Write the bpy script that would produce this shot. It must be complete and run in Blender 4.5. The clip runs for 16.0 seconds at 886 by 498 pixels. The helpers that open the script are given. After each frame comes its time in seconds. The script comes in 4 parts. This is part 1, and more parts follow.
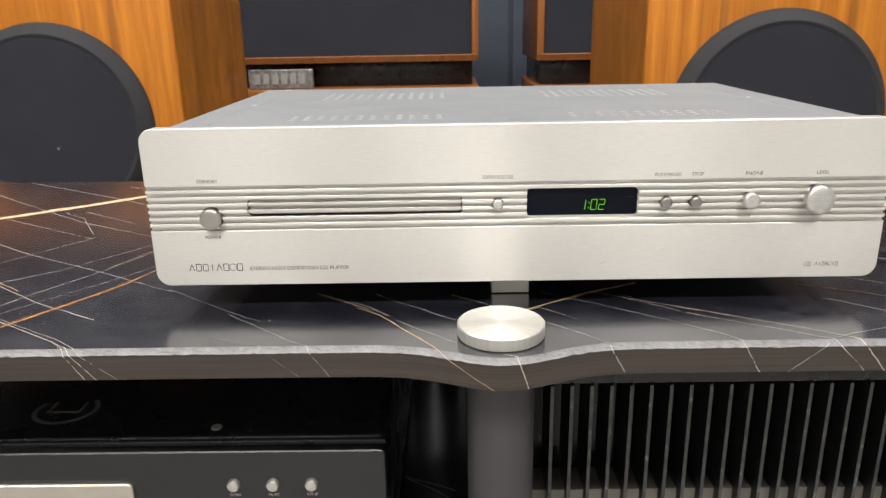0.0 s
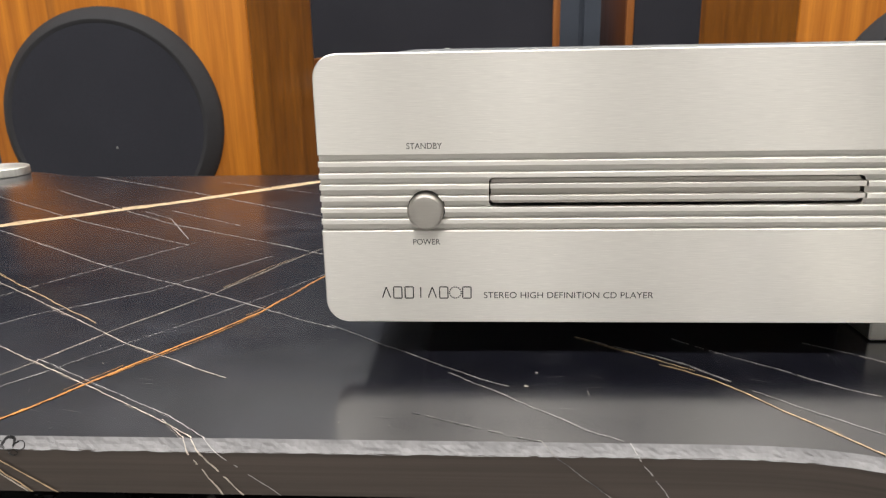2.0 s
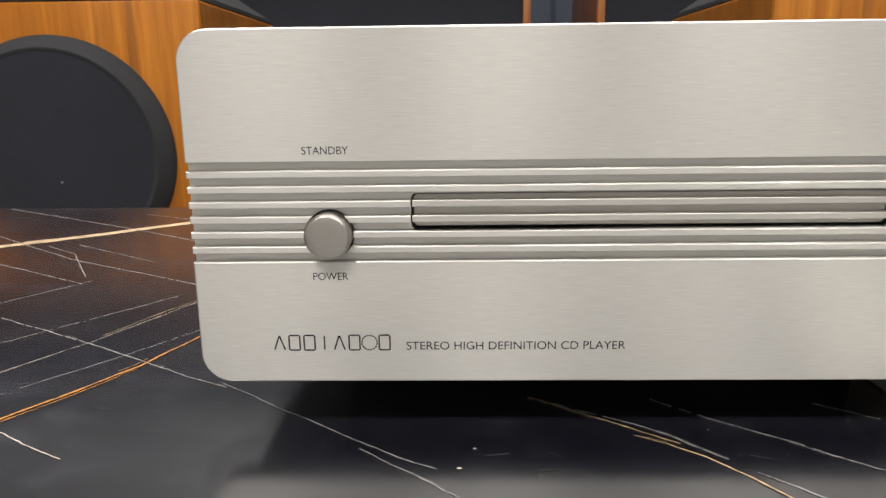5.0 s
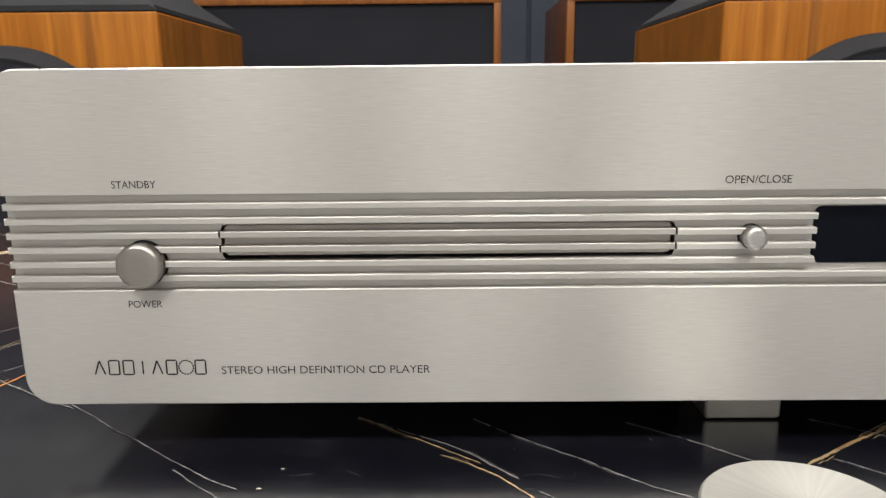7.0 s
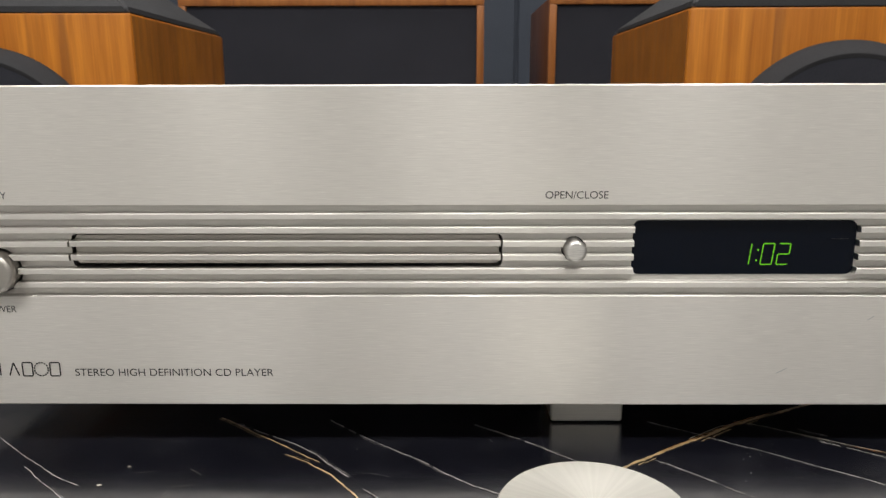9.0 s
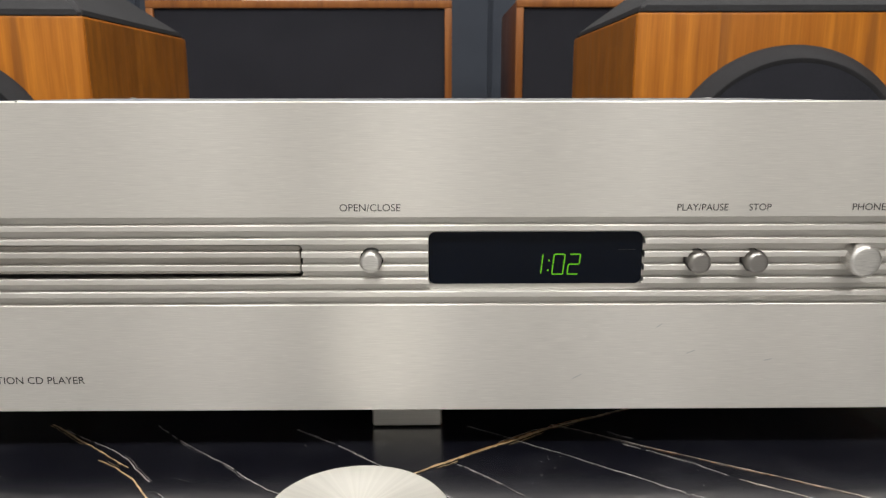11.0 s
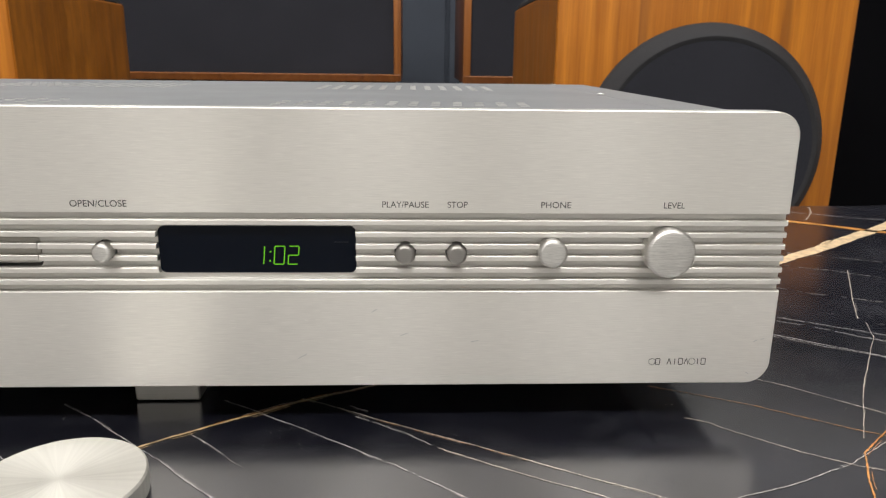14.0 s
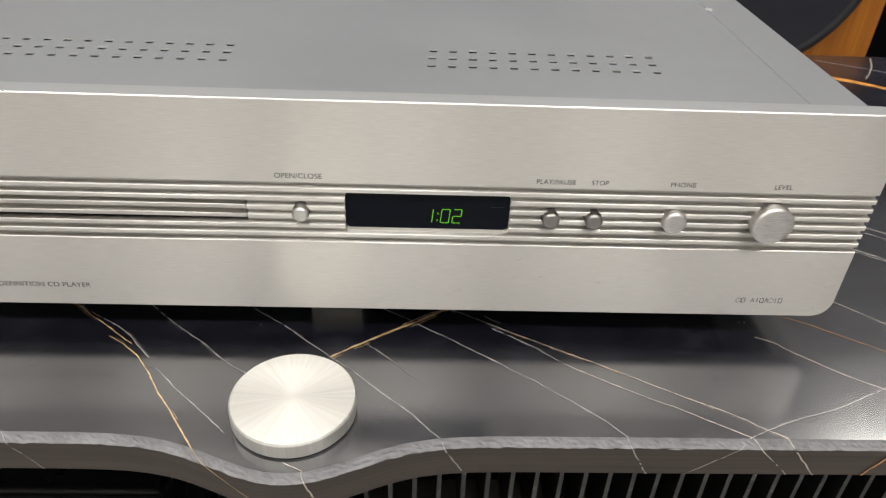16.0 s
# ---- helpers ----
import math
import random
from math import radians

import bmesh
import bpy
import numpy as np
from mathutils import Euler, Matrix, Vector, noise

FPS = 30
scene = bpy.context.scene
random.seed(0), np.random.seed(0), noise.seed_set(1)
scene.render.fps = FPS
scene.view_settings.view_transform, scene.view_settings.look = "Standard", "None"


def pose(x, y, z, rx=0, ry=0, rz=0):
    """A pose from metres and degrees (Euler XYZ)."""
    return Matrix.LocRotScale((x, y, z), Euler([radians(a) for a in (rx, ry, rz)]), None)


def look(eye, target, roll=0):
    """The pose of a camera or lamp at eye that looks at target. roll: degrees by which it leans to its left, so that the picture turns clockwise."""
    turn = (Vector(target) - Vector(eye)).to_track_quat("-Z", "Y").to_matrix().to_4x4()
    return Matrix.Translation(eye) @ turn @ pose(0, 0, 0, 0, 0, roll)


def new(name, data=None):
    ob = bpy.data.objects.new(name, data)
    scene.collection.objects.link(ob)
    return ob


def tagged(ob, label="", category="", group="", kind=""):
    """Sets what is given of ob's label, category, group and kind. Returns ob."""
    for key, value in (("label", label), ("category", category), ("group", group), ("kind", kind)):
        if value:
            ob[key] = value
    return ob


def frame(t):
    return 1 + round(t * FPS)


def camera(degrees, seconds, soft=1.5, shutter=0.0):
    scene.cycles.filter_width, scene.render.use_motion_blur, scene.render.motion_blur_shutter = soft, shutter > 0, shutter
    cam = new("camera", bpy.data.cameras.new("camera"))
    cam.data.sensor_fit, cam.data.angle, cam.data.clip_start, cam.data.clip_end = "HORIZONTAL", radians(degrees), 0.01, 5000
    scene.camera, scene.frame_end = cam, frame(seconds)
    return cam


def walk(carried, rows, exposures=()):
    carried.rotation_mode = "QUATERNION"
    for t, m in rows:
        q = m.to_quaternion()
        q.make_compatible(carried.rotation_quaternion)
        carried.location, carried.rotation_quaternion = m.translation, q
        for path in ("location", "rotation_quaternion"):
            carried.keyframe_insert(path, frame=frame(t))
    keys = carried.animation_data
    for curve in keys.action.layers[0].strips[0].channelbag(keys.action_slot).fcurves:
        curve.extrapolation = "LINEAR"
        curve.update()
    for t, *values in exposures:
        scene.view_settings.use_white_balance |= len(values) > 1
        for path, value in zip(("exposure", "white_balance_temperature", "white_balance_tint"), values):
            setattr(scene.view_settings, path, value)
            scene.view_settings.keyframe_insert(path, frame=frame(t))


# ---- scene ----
cam = camera(62.90, 16.0, soft=1.25)
# a wide-open small lens focused on the player's front
cam.data.dof.use_dof, cam.data.dof.focus_distance, cam.data.dof.aperture_fstop = True, 0.290, 42.0
PATH = [
    (0, (-0.0389, -0.4268, 0.1700), (-0.0632, 1.4828, -0.4238), -1.05),
    (0.5, (-0.0780, -0.3696, 0.1550), (-0.1404, 1.5413, -0.4319), -1.27),
    (1, (-0.1156, -0.3218, 0.1424), (-0.2043, 1.5900, -0.4382), -1.22),
    (1.5, (-0.1456, -0.2832, 0.1278), (-0.2545, 1.6317, -0.4389), -1.12),
    (2, (-0.1642, -0.2536, 0.1170), (-0.2806, 1.6655, -0.4340), -1.11),
    (2.5, (-0.1734, -0.2265, 0.1101), (-0.2814, 1.7008, -0.4184), -1.19),
    (3, (-0.1785, -0.2048, 0.1049), (-0.2718, 1.7306, -0.4040), -1.14),
    (5.5, (-0.1355, -0.1945, 0.0987), (-0.1748, 1.7610, -0.3340), -0.68),
    (6, (-0.1210, -0.1968, 0.1032), (-0.1515, 1.7604, -0.3221), -0.72),
    (6.5, (-0.1085, -0.1997, 0.1052), (-0.1311, 1.7579, -0.3183), -0.72),
    (7, (-0.0968, -0.2019, 0.1068), (-0.1159, 1.7549, -0.3208), -0.56),
    (7.5, (-0.0851, -0.2027, 0.1056), (-0.1033, 1.7538, -0.3230), -0.43),
    (8, (-0.0734, -0.2054, 0.1078), (-0.0916, 1.7506, -0.3231), -0.21),
    (10.5, (-0.0062, -0.2175, 0.1154), (-0.0027, 1.7404, -0.3063), -0.10),
    (11, (0.0096, -0.2182, 0.1165), (0.0273, 1.7387, -0.3096), -0.05),
    (11.5, (0.0265, -0.2198, 0.1152), (0.0557, 1.7365, -0.3132), -0.07),
    (12, (0.0433, -0.2216, 0.1151), (0.0867, 1.7341, -0.3142), 0.17),
    (12.5, (0.0611, -0.2270, 0.1183), (0.1187, 1.7272, -0.3165), 0.20),
    (13, (0.0768, -0.2324, 0.1189), (0.1445, 1.7200, -0.3213), 0.27),
    (13.5, (0.0889, -0.2355, 0.1214), (0.1651, 1.7096, -0.3451), 0.40),
    (14, (0.0937, -0.2398, 0.1303), (0.1751, 1.6919, -0.3846), 0.68),
    (14.5, (0.0901, -0.2414, 0.1425), (0.1723, 1.6493, -0.5045), 1.13),
    (15, (0.0725, -0.2411, 0.1608), (0.1530, 1.5755, -0.6721), 1.84),
    (15.5, (0.0512, -0.2438, 0.1821), (0.1179, 1.4812, -0.8279), 2.22),
    (16, (0.0356, -0.2504, 0.2202), (0.1129, 1.3982, -0.9095), 2.67),
]
walk(cam, [(t, look(eye, target, roll)) for t, eye, target, roll in PATH],
     [(0.0, 0.00), (1.0, -0.14), (2.5, -0.27), (3.0, -0.33), (5.5, -0.50), (7.0, -0.61), (8.2, -0.62),
      (10.5, -0.55), (12.0, -0.54), (13.0, -0.50), (14.5, -0.47), (15.0, -0.60), (15.5, -0.52), (16.0, -0.55)])

# Table top at z = 0, front face of the disc player at y = 0, its middle at x = 0.
FLOOR, CEIL = -0.62, 2.05

# ---- world and large lights ----
world = bpy.data.worlds.new("room_world")
scene.world = world
world.use_nodes = True
world.node_tree.nodes["Background"].inputs["Color"].default_value = (0.55, 0.62, 0.72, 1)
world.node_tree.nodes["Background"].inputs["Strength"].default_value = 0.02
LAMP = 34.0


# ---- materials ----
def mat(name, base=(0.5, 0.5, 0.5), rough=0.5, metal=0.0, **more):
    m = bpy.data.materials.new(name)
    m.use_nodes = True
    b = m.node_tree.nodes["Principled BSDF"]
    b.inputs["Base Color"].default_value = (*base, 1)
    b.inputs["Roughness"].default_value = rough
    b.inputs["Metallic"].default_value = metal
    for k, v in more.items():
        b.inputs[k.replace("_", " ")].default_value = v
    return m


class Nodes:
    """Short names for building a node tree."""

    def __init__(self, m):
        self.t = m.node_tree
        self.b = self.t.nodes["Principled BSDF"]

    def add(self, kind, **props):
        n = self.t.nodes.new(kind)
        for k, v in props.items():
            if k in n.inputs:
                n.inputs[k].default_value = v
        return n

    def link(self, a, b):
        self.t.links.new(a, b)

    def coords(self, scale, output="Object"):
        tc = self.add("ShaderNodeTexCoord")
        mp = self.add("ShaderNodeMapping")
        mp.inputs["Scale"].default_value = scale
        self.link(tc.outputs[output], mp.inputs["Vector"])
        return mp.outputs["Vector"]

    def noise(self, scale, detail=4.0, rough=0.55, stretch=(1, 1, 1)):
        n = self.add("ShaderNodeTexNoise", Scale=scale, Detail=detail, Roughness=rough)
        self.link(self.coords(stretch), n.inputs["Vector"])
        return n.outputs["Fac"]

    def ramp(self, fac, stops):
        r = self.add("ShaderNodeValToRGB")
        e = r.color_ramp.elements
        while len(e) < len(stops):
            e.new(0.5)
        for el, (p, c) in zip(e, stops):
            el.position = p
            el.color = (*c, 1) if len(c) == 3 else c
        self.link(fac, r.inputs["Fac"])
        return r.outputs["Color"]

    def grey(self, fac, a, b, lo=0.3, hi=0.7):
        return self.ramp(fac, [(lo, (a, a, a)), (hi, (b, b, b))])

    def mix(self, fac, a, b, mode="MIX"):
        n = self.add("ShaderNodeMix")
        n.data_type, n.blend_type = "RGBA", mode
        for s, v in ((0, fac), (6, a), (7, b)):
            if isinstance(v, (float, int)):
                n.inputs[s].default_value = v
            elif isinstance(v, tuple):
                n.inputs[s].default_value = (*v, 1)
            else:
                self.link(v, n.inputs[s])
        return n.outputs[2]

    def bump(self, height, strength, distance=0.001):
        n = self.add("ShaderNodeBump", Strength=strength, Distance=distance)
        self.link(height, n.inputs["Height"])
        self.link(n.outputs["Normal"], self.b.inputs["Normal"])

    def to(self, socket, out):
        self.link(out, self.b.inputs[socket])


def brushed(name, base, rough=0.44, aniso=0.82, stretch=(70, 300, 3600), amount=0.03, bump=0.0, ticks=0.0):
    """Aluminium with fine horizontal brushing lines, and here and there a brighter one."""
    m = mat(name, base, rough, 1.0, Anisotropic=aniso, Anisotropic_Rotation=0.25)
    n = Nodes(m)
    tan = n.add("ShaderNodeTangent")
    tan.direction_type, tan.axis = "RADIAL", "Z"
    n.link(tan.outputs["Tangent"], n.b.inputs["Tangent"])
    lines = n.noise(1.0, 2.0, 0.6, stretch)
    soft = n.noise(9.0, 3.0)
    dark = tuple(c * (1 - amount * 2.2) for c in base)
    lite = tuple(min(1, c * (1 + amount)) for c in base)
    c = n.ramp(lines, [(0.3, dark), (0.7, lite)])
    c = n.mix(0.12, c, n.grey(soft, 0.55, 0.9), "MULTIPLY")
    if ticks:
        fine = n.ramp(n.noise(1.0, 1.0, 0.5, (170, 300, 6400)), [(0.66, (0, 0, 0)), (0.74, (ticks, ticks, ticks))])
        c = n.mix(fine, c, (0.97, 0.95, 0.91))
    n.to("Base Color", c)
    if bump:
        n.bump(lines, bump, 0.0002)
    return m


M_PANEL = brushed("brushed_aluminium", (0.870, 0.846, 0.810), 0.43, 0.94, stretch=(130, 300, 4600), amount=0.035, ticks=0.8)
# Groove floors and knob recesses: a darker base than the ribs.
M_RECESS = brushed("recess_aluminium", (0.68, 0.665, 0.64), 0.5, 0.4)
M_TRAY = brushed("tray_aluminium", (0.80, 0.775, 0.74), 0.42)
# Tray back behind its ribs: the shade of the recess is in the base colour.
M_TRAYBACK = brushed("shaded_tray_back", (0.58, 0.555, 0.52), 0.5, 0.4)
# Top face of the front panel: greyer and less metallic than its front.
M_TOPFACE = mat("grey_panel_top", (0.265, 0.268, 0.272), 0.45, 0.3)
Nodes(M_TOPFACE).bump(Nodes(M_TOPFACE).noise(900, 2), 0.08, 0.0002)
M_KNOB = brushed("knob_aluminium", (0.80, 0.785, 0.765), 0.42, 0.7, stretch=(260, 300, 4200), amount=0.10)
M_DARKKNOB = brushed("grey_knob", (0.53, 0.505, 0.475), 0.38, 0.5)
M_STEELKNOB = brushed("dark_steel_knob", (0.40, 0.385, 0.37), 0.36, 0.5)
M_FOOT = brushed("foot_aluminium", (0.74, 0.72, 0.68), 0.42, 0.3)
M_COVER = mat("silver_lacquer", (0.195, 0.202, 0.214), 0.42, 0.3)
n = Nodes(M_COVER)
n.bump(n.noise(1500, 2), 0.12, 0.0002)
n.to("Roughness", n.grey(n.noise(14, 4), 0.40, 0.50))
M_SPUN = mat("spun_aluminium", (0.70, 0.69, 0.66), 0.50, 1.0, Anisotropic=0.32, Anisotropic_Rotation=0.25)
n = Nodes(M_SPUN)
tan = n.add("ShaderNodeTangent")
tan.direction_type, tan.axis = "RADIAL", "Z"
n.link(tan.outputs["Tangent"], n.b.inputs["Tangent"])
# Radial glints of several lamps, put into the colour and roughness by angle.
ang = n.add("ShaderNodeTexGradient")
ang.gradient_type = "RADIAL"
n.link(n.coords((1, 1, 1)), ang.inputs["Vector"])
spread = n.add("ShaderNodeCombineXYZ")
n.link(ang.outputs["Fac"], spread.inputs["X"])
glint_spokes = n.add("ShaderNodeTexNoise", Scale=55.0, Detail=3.0)
n.link(spread.outputs["Vector"], glint_spokes.inputs["Vector"])
n.to("Base Color", n.ramp(glint_spokes.outputs["Fac"], [(0.3, (0.64, 0.63, 0.60)), (0.7, (0.74, 0.73, 0.695))]))
n.to("Roughness", n.grey(glint_spokes.outputs["Fac"], 0.56, 0.46))
M_INSIDE = mat("black_inside", (0.008, 0.008, 0.01), 0.6)
M_GLASS = mat("display_glass", (0.003, 0.005, 0.011), 0.06, Specular_IOR_Level=0.17)
n = Nodes(M_GLASS)
n.to("Roughness", n.grey(n.noise(90, 4), 0.05, 0.12))
M_PRINT = mat("grey_print", (0.022, 0.021, 0.022), 0.6)
M_DIGIT = mat("green_segments", (0.05, 0.2, 0.0), 0.5)
Nodes(M_DIGIT).b.inputs["Emission Color"].default_value = (0.22, 0.85, 0.02, 1)
Nodes(M_DIGIT).b.inputs["Emission Strength"].default_value = 0.62
M_GHOST = mat("unlit_segments", (0.02, 0.022, 0.026), 0.3)
# Pale slot edges with the light on them put into the colour; also scratches.
M_LITEDGE_SCRATCH = mat("lit_slot_edge_and_scratch", (0.58, 0.58, 0.575), 0.5, 0.1)
M_SCREW = mat("zinc_screw", (0.50, 0.50, 0.49), 0.5, 1.0)


def stone(name):
    """Black sintered stone, satin, with faint clouds, wiping marks and pale specks."""
    m = mat(name, (0.008, 0.008, 0.010), 0.2, IOR=2.65)
    n = Nodes(m)
    cloud = n.noise(7.0, 6, 0.6)
    base = n.ramp(cloud, [(0.32, (0.004, 0.0045, 0.009)), (0.68, (0.013, 0.0132, 0.020))])
    v = n.add("ShaderNodeTexVoronoi", Scale=170.0, Randomness=1.0)
    n.link(n.coords((1, 1, 1)), v.inputs["Vector"])
    speck = n.ramp(v.outputs["Distance"], [(0.012, (1, 1, 1)), (0.028, (0, 0, 0))])
    gate = n.ramp(n.noise(23.0, 2), [(0.50, (0, 0, 0)), (0.62, (1, 1, 1))])
    fac = n.mix(1.0, speck, gate, "MULTIPLY")
    v2 = n.add("ShaderNodeTexVoronoi", Scale=420.0, Randomness=1.0)
    n.link(n.coords((1, 1, 1)), v2.inputs["Vector"])
    dust = n.mix(1.0, n.ramp(v2.outputs["Distance"], [(0.06, (1, 1, 1)), (0.13, (0, 0, 0))]), n.ramp(n.noise(31.0, 3), [(0.54, (0, 0, 0)), (0.66, (1, 1, 1))]), "MULTIPLY")
    rub = n.mix(1.0, n.ramp(n.noise(1.0, 2, 0.5, (60, 900, 60)), [(0.66, (0, 0, 0)), (0.76, (1, 1, 1))]), n.ramp(n.noise(16.0, 2), [(0.56, (0, 0, 0)), (0.66, (1, 1, 1))]), "MULTIPLY")
    mottle = n.noise(48.0, 7, 0.72)
    base = n.mix(0.75, base, n.grey(mottle, 0.55, 1.35, 0.30, 0.72), "MULTIPLY")
    rub2 = n.mix(1.0, n.ramp(n.noise(1.0, 2, 0.5, (700, 70, 60)), [(0.67, (0, 0, 0)), (0.75, (1, 1, 1))]), n.ramp(n.noise(11.0, 2), [(0.57, (0, 0, 0)), (0.66, (1, 1, 1))]), "MULTIPLY")
    smear = n.mix(1.0, n.grey(n.noise(34.0, 9, 0.74, (1, 1.6, 1)), 0, 1, 0.47, 0.72), n.grey(n.noise(8.5, 3, 0.6), 0, 1, 0.42, 0.66), "MULTIPLY")
    base = n.mix(smear, base, (0.042, 0.043, 0.054))
    base = n.mix(rub2, base, (0.05, 0.049, 0.054))
    base = n.mix(rub, base, (0.045, 0.044, 0.048))
    base = n.mix(dust, base, (0.30, 0.29, 0.28))
    n.to("Base Color", n.mix(fac, base, (0.5, 0.48, 0.46)))
    wipe = n.noise(13.0, 9, 0.74, (1, 1.8, 1))
    n.to("Roughness", n.grey(wipe, 0.145, 0.235, 0.32, 0.68))
    n.bump(n.noise(700, 2), 0.006, 0.0002)
    return m


M_STONE = stone("black_stone")


def vein_mat(name, colour, gaps):
    m = mat(name, colour, 0.28, IOR=1.95)
    n = Nodes(m)
    f = n.noise(330.0, 3, 0.7)
    lo = tuple(c * 0.45 for c in colour)
    c = n.ramp(n.noise(160.0, 3), [(0.3, lo), (0.62, colour)])
    n.to("Base Color", n.mix(n.ramp(f, [(gaps, (1, 1, 1)), (gaps + 0.08, (0, 0, 0))]), c, (0.022, 0.022, 0.027)))
    return m


M_GOLD = vein_mat("gold_vein", (0.66, 0.46, 0.25), 0.26)
M_ORANGE = vein_mat("orange_vein", (0.62, 0.27, 0.06), 0.28)
M_BAND = vein_mat("broad_gold_vein", (0.80, 0.60, 0.38), 0.12)
M_CREAM = vein_mat("cream_vein", (0.64, 0.565, 0.48), 0.32)
M_PALE = vein_mat("pale_vein", (0.50, 0.48, 0.465), 0.35)

M_FLAKE = mat("pale_flake", (0.50, 0.45, 0.38), 0.7)
M_FAINT = vein_mat("faint_vein", (0.24, 0.225, 0.21), 0.42)

M_RIM = mat("chipped_rim", (0.30, 0.29, 0.31), 0.55)
n = Nodes(M_RIM)
chips = n.mix(0.5, n.grey(n.noise(1.0, 5, 0.7, (330, 330, 120)), 0, 1, 0.34, 0.66), n.grey(n.noise(70, 3, 0.6), 0, 1, 0.36, 0.64))
n.to("Base Color", n.mix(chips, (0.145, 0.142, 0.150), (0.245, 0.240, 0.250)))
n.bump(n.noise(300, 3), 0.18, 0.0005)
M_EDGE = mat("stone_edge", (0.045, 0.038, 0.033), 0.36)
n = Nodes(M_EDGE)
n.to("Base Color", n.ramp(n.noise(3.0, 5, 0.6, (2, 2, 190)), [(0.3, (0.040, 0.030, 0.025)), (0.7, (0.068, 0.052, 0.044))]))
n.to("Roughness", n.grey(n.noise(30, 3), 0.30, 0.42))
M_POST = mat("satin_black_post", (0.088, 0.082, 0.088), 0.48, 0.6)
n = Nodes(M_POST)
n.to("Roughness", n.grey(n.noise(40, 3), 0.44, 0.54))
M_BLACK = mat("black_lacquer", (0.012, 0.012, 0.014), 0.28)
n = Nodes(M_BLACK)
n.to("Roughness", n.grey(n.noise(25, 5), 0.22, 0.36))
n.bump(n.noise(900, 2), 0.05, 0.0002)
M_BLACKPANEL = brushed("black_brushed_panel", (0.074, 0.074, 0.077), 0.38, 0.6)
M_SILVER = brushed("pale_tray", (0.74, 0.69, 0.61), 0.42, 0.3)
M_BUTTON = mat("steel_button", (0.74, 0.71, 0.66), 0.42, 1.0)
M_WHITEPRINT = mat("white_print", (0.62, 0.60, 0.57), 0.6)
M_GREYPRINT = mat("faint_grey_print", (0.16, 0.155, 0.15), 0.5)
M_FIN = mat("anodised_fin", (0.05, 0.05, 0.053), 0.38, 0.3)
n = Nodes(M_FIN)
n.to("Base Color", n.ramp(n.noise(90, 5), [(0.35, (0.020, 0.020, 0.022)), (0.68, (0.034, 0.033, 0.033)), (0.8, (0.07, 0.068, 0.066))]))
# Fin fronts: painted paler than the sides as if lit, plus white marks.
M_FINEDGE = mat("lit_marked_fin_front", (0.16, 0.155, 0.15), 0.45, 0.3)
n = Nodes(M_FINEDGE)
n.to("Base Color", n.ramp(n.noise(140, 6, 0.7), [(0.35, (0.058, 0.058, 0.060)), (0.6, (0.098, 0.096, 0.096)), (0.76, (0.45, 0.44, 0.42))]))
M_FINBASE = mat("heatsink_base", (0.30, 0.28, 0.25), 0.5, 0.3)


def wood(name, lo, hi, streak, rough=0.34):
    """Vertical veneer: leaves of varied tone, long grain, dark streaks."""
    m = mat(name, hi, rough, Specular_IOR_Level=0.28)
    n = Nodes(m)
    grain = n.noise(1.0, 6, 0.65, (55, 55, 2.2))
    leaf = n.add("ShaderNodeTexNoise", Scale=1.0, Detail=1.0)
    n.link(n.coords((14, 14, 0.35)), leaf.inputs["Vector"])
    fine = n.noise(1.0, 3, 0.6, (420, 420, 9))
    c = n.ramp(grain, [(0.25, lo), (0.5, tuple((a + b) / 2 for a, b in zip(lo, hi))), (0.72, hi)])
    c = n.mix(n.grey(leaf.outputs["Fac"], 0, 1, 0.42, 0.58), n.mix(0.34, c, lo), c)
    s = n.ramp(n.noise(1.0, 3, 0.5, (26, 26, 0.8)), [(0.60, (0, 0, 0)), (0.68, (1, 1, 1))])
    c = n.mix(s, c, n.mix(0.45, c, streak))
    n.to("Base Color", n.mix(0.38, c, n.grey(fine, 0.45, 1.0), "MULTIPLY"))
    n.to("Roughness", n.grey(grain, rough - 0.06, rough + 0.08))
    n.bump(fine, 0.08, 0.0004)
    return m


M_TEAK = wood("teak_veneer", (0.31, 0.092, 0.008), (0.64, 0.232, 0.021), (0.12, 0.04, 0.012))
M_TRIM = wood("teak_edge", (0.26, 0.09, 0.025), (0.44, 0.17, 0.045), (0.14, 0.05, 0.02))
# Mottled figure of the sides; their weaker light is put into the colour.
M_TEAKSIDE = wood("shaded_mottled_teak_side", (0.24, 0.082, 0.011), (0.44, 0.162, 0.020), (0.14, 0.05, 0.012))
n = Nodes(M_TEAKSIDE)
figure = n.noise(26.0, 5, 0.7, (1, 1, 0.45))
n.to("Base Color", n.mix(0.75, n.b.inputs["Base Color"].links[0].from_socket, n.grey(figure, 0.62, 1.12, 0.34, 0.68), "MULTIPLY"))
M_WALNUT = wood("dark_teak_side", (0.11, 0.04, 0.018), (0.19, 0.07, 0.03), (0.05, 0.02, 0.01))


def cloth(name, base, rough=0.9):
    m = mat(name, base, rough, Specular_IOR_Level=0.15)
    n = Nodes(m)
    w = n.noise(1500, 2)
    big = n.noise(6, 4)
    c = n.ramp(w, [(0.3, tuple(x * 0.7 for x in base)), (0.7, tuple(x * 1.25 for x in base))])
    n.to("Base Color", n.mix(0.4, c, n.grey(big, 0.6, 1.0), "MULTIPLY"))
    n.bump(w, 0.3, 0.0006)
    return m


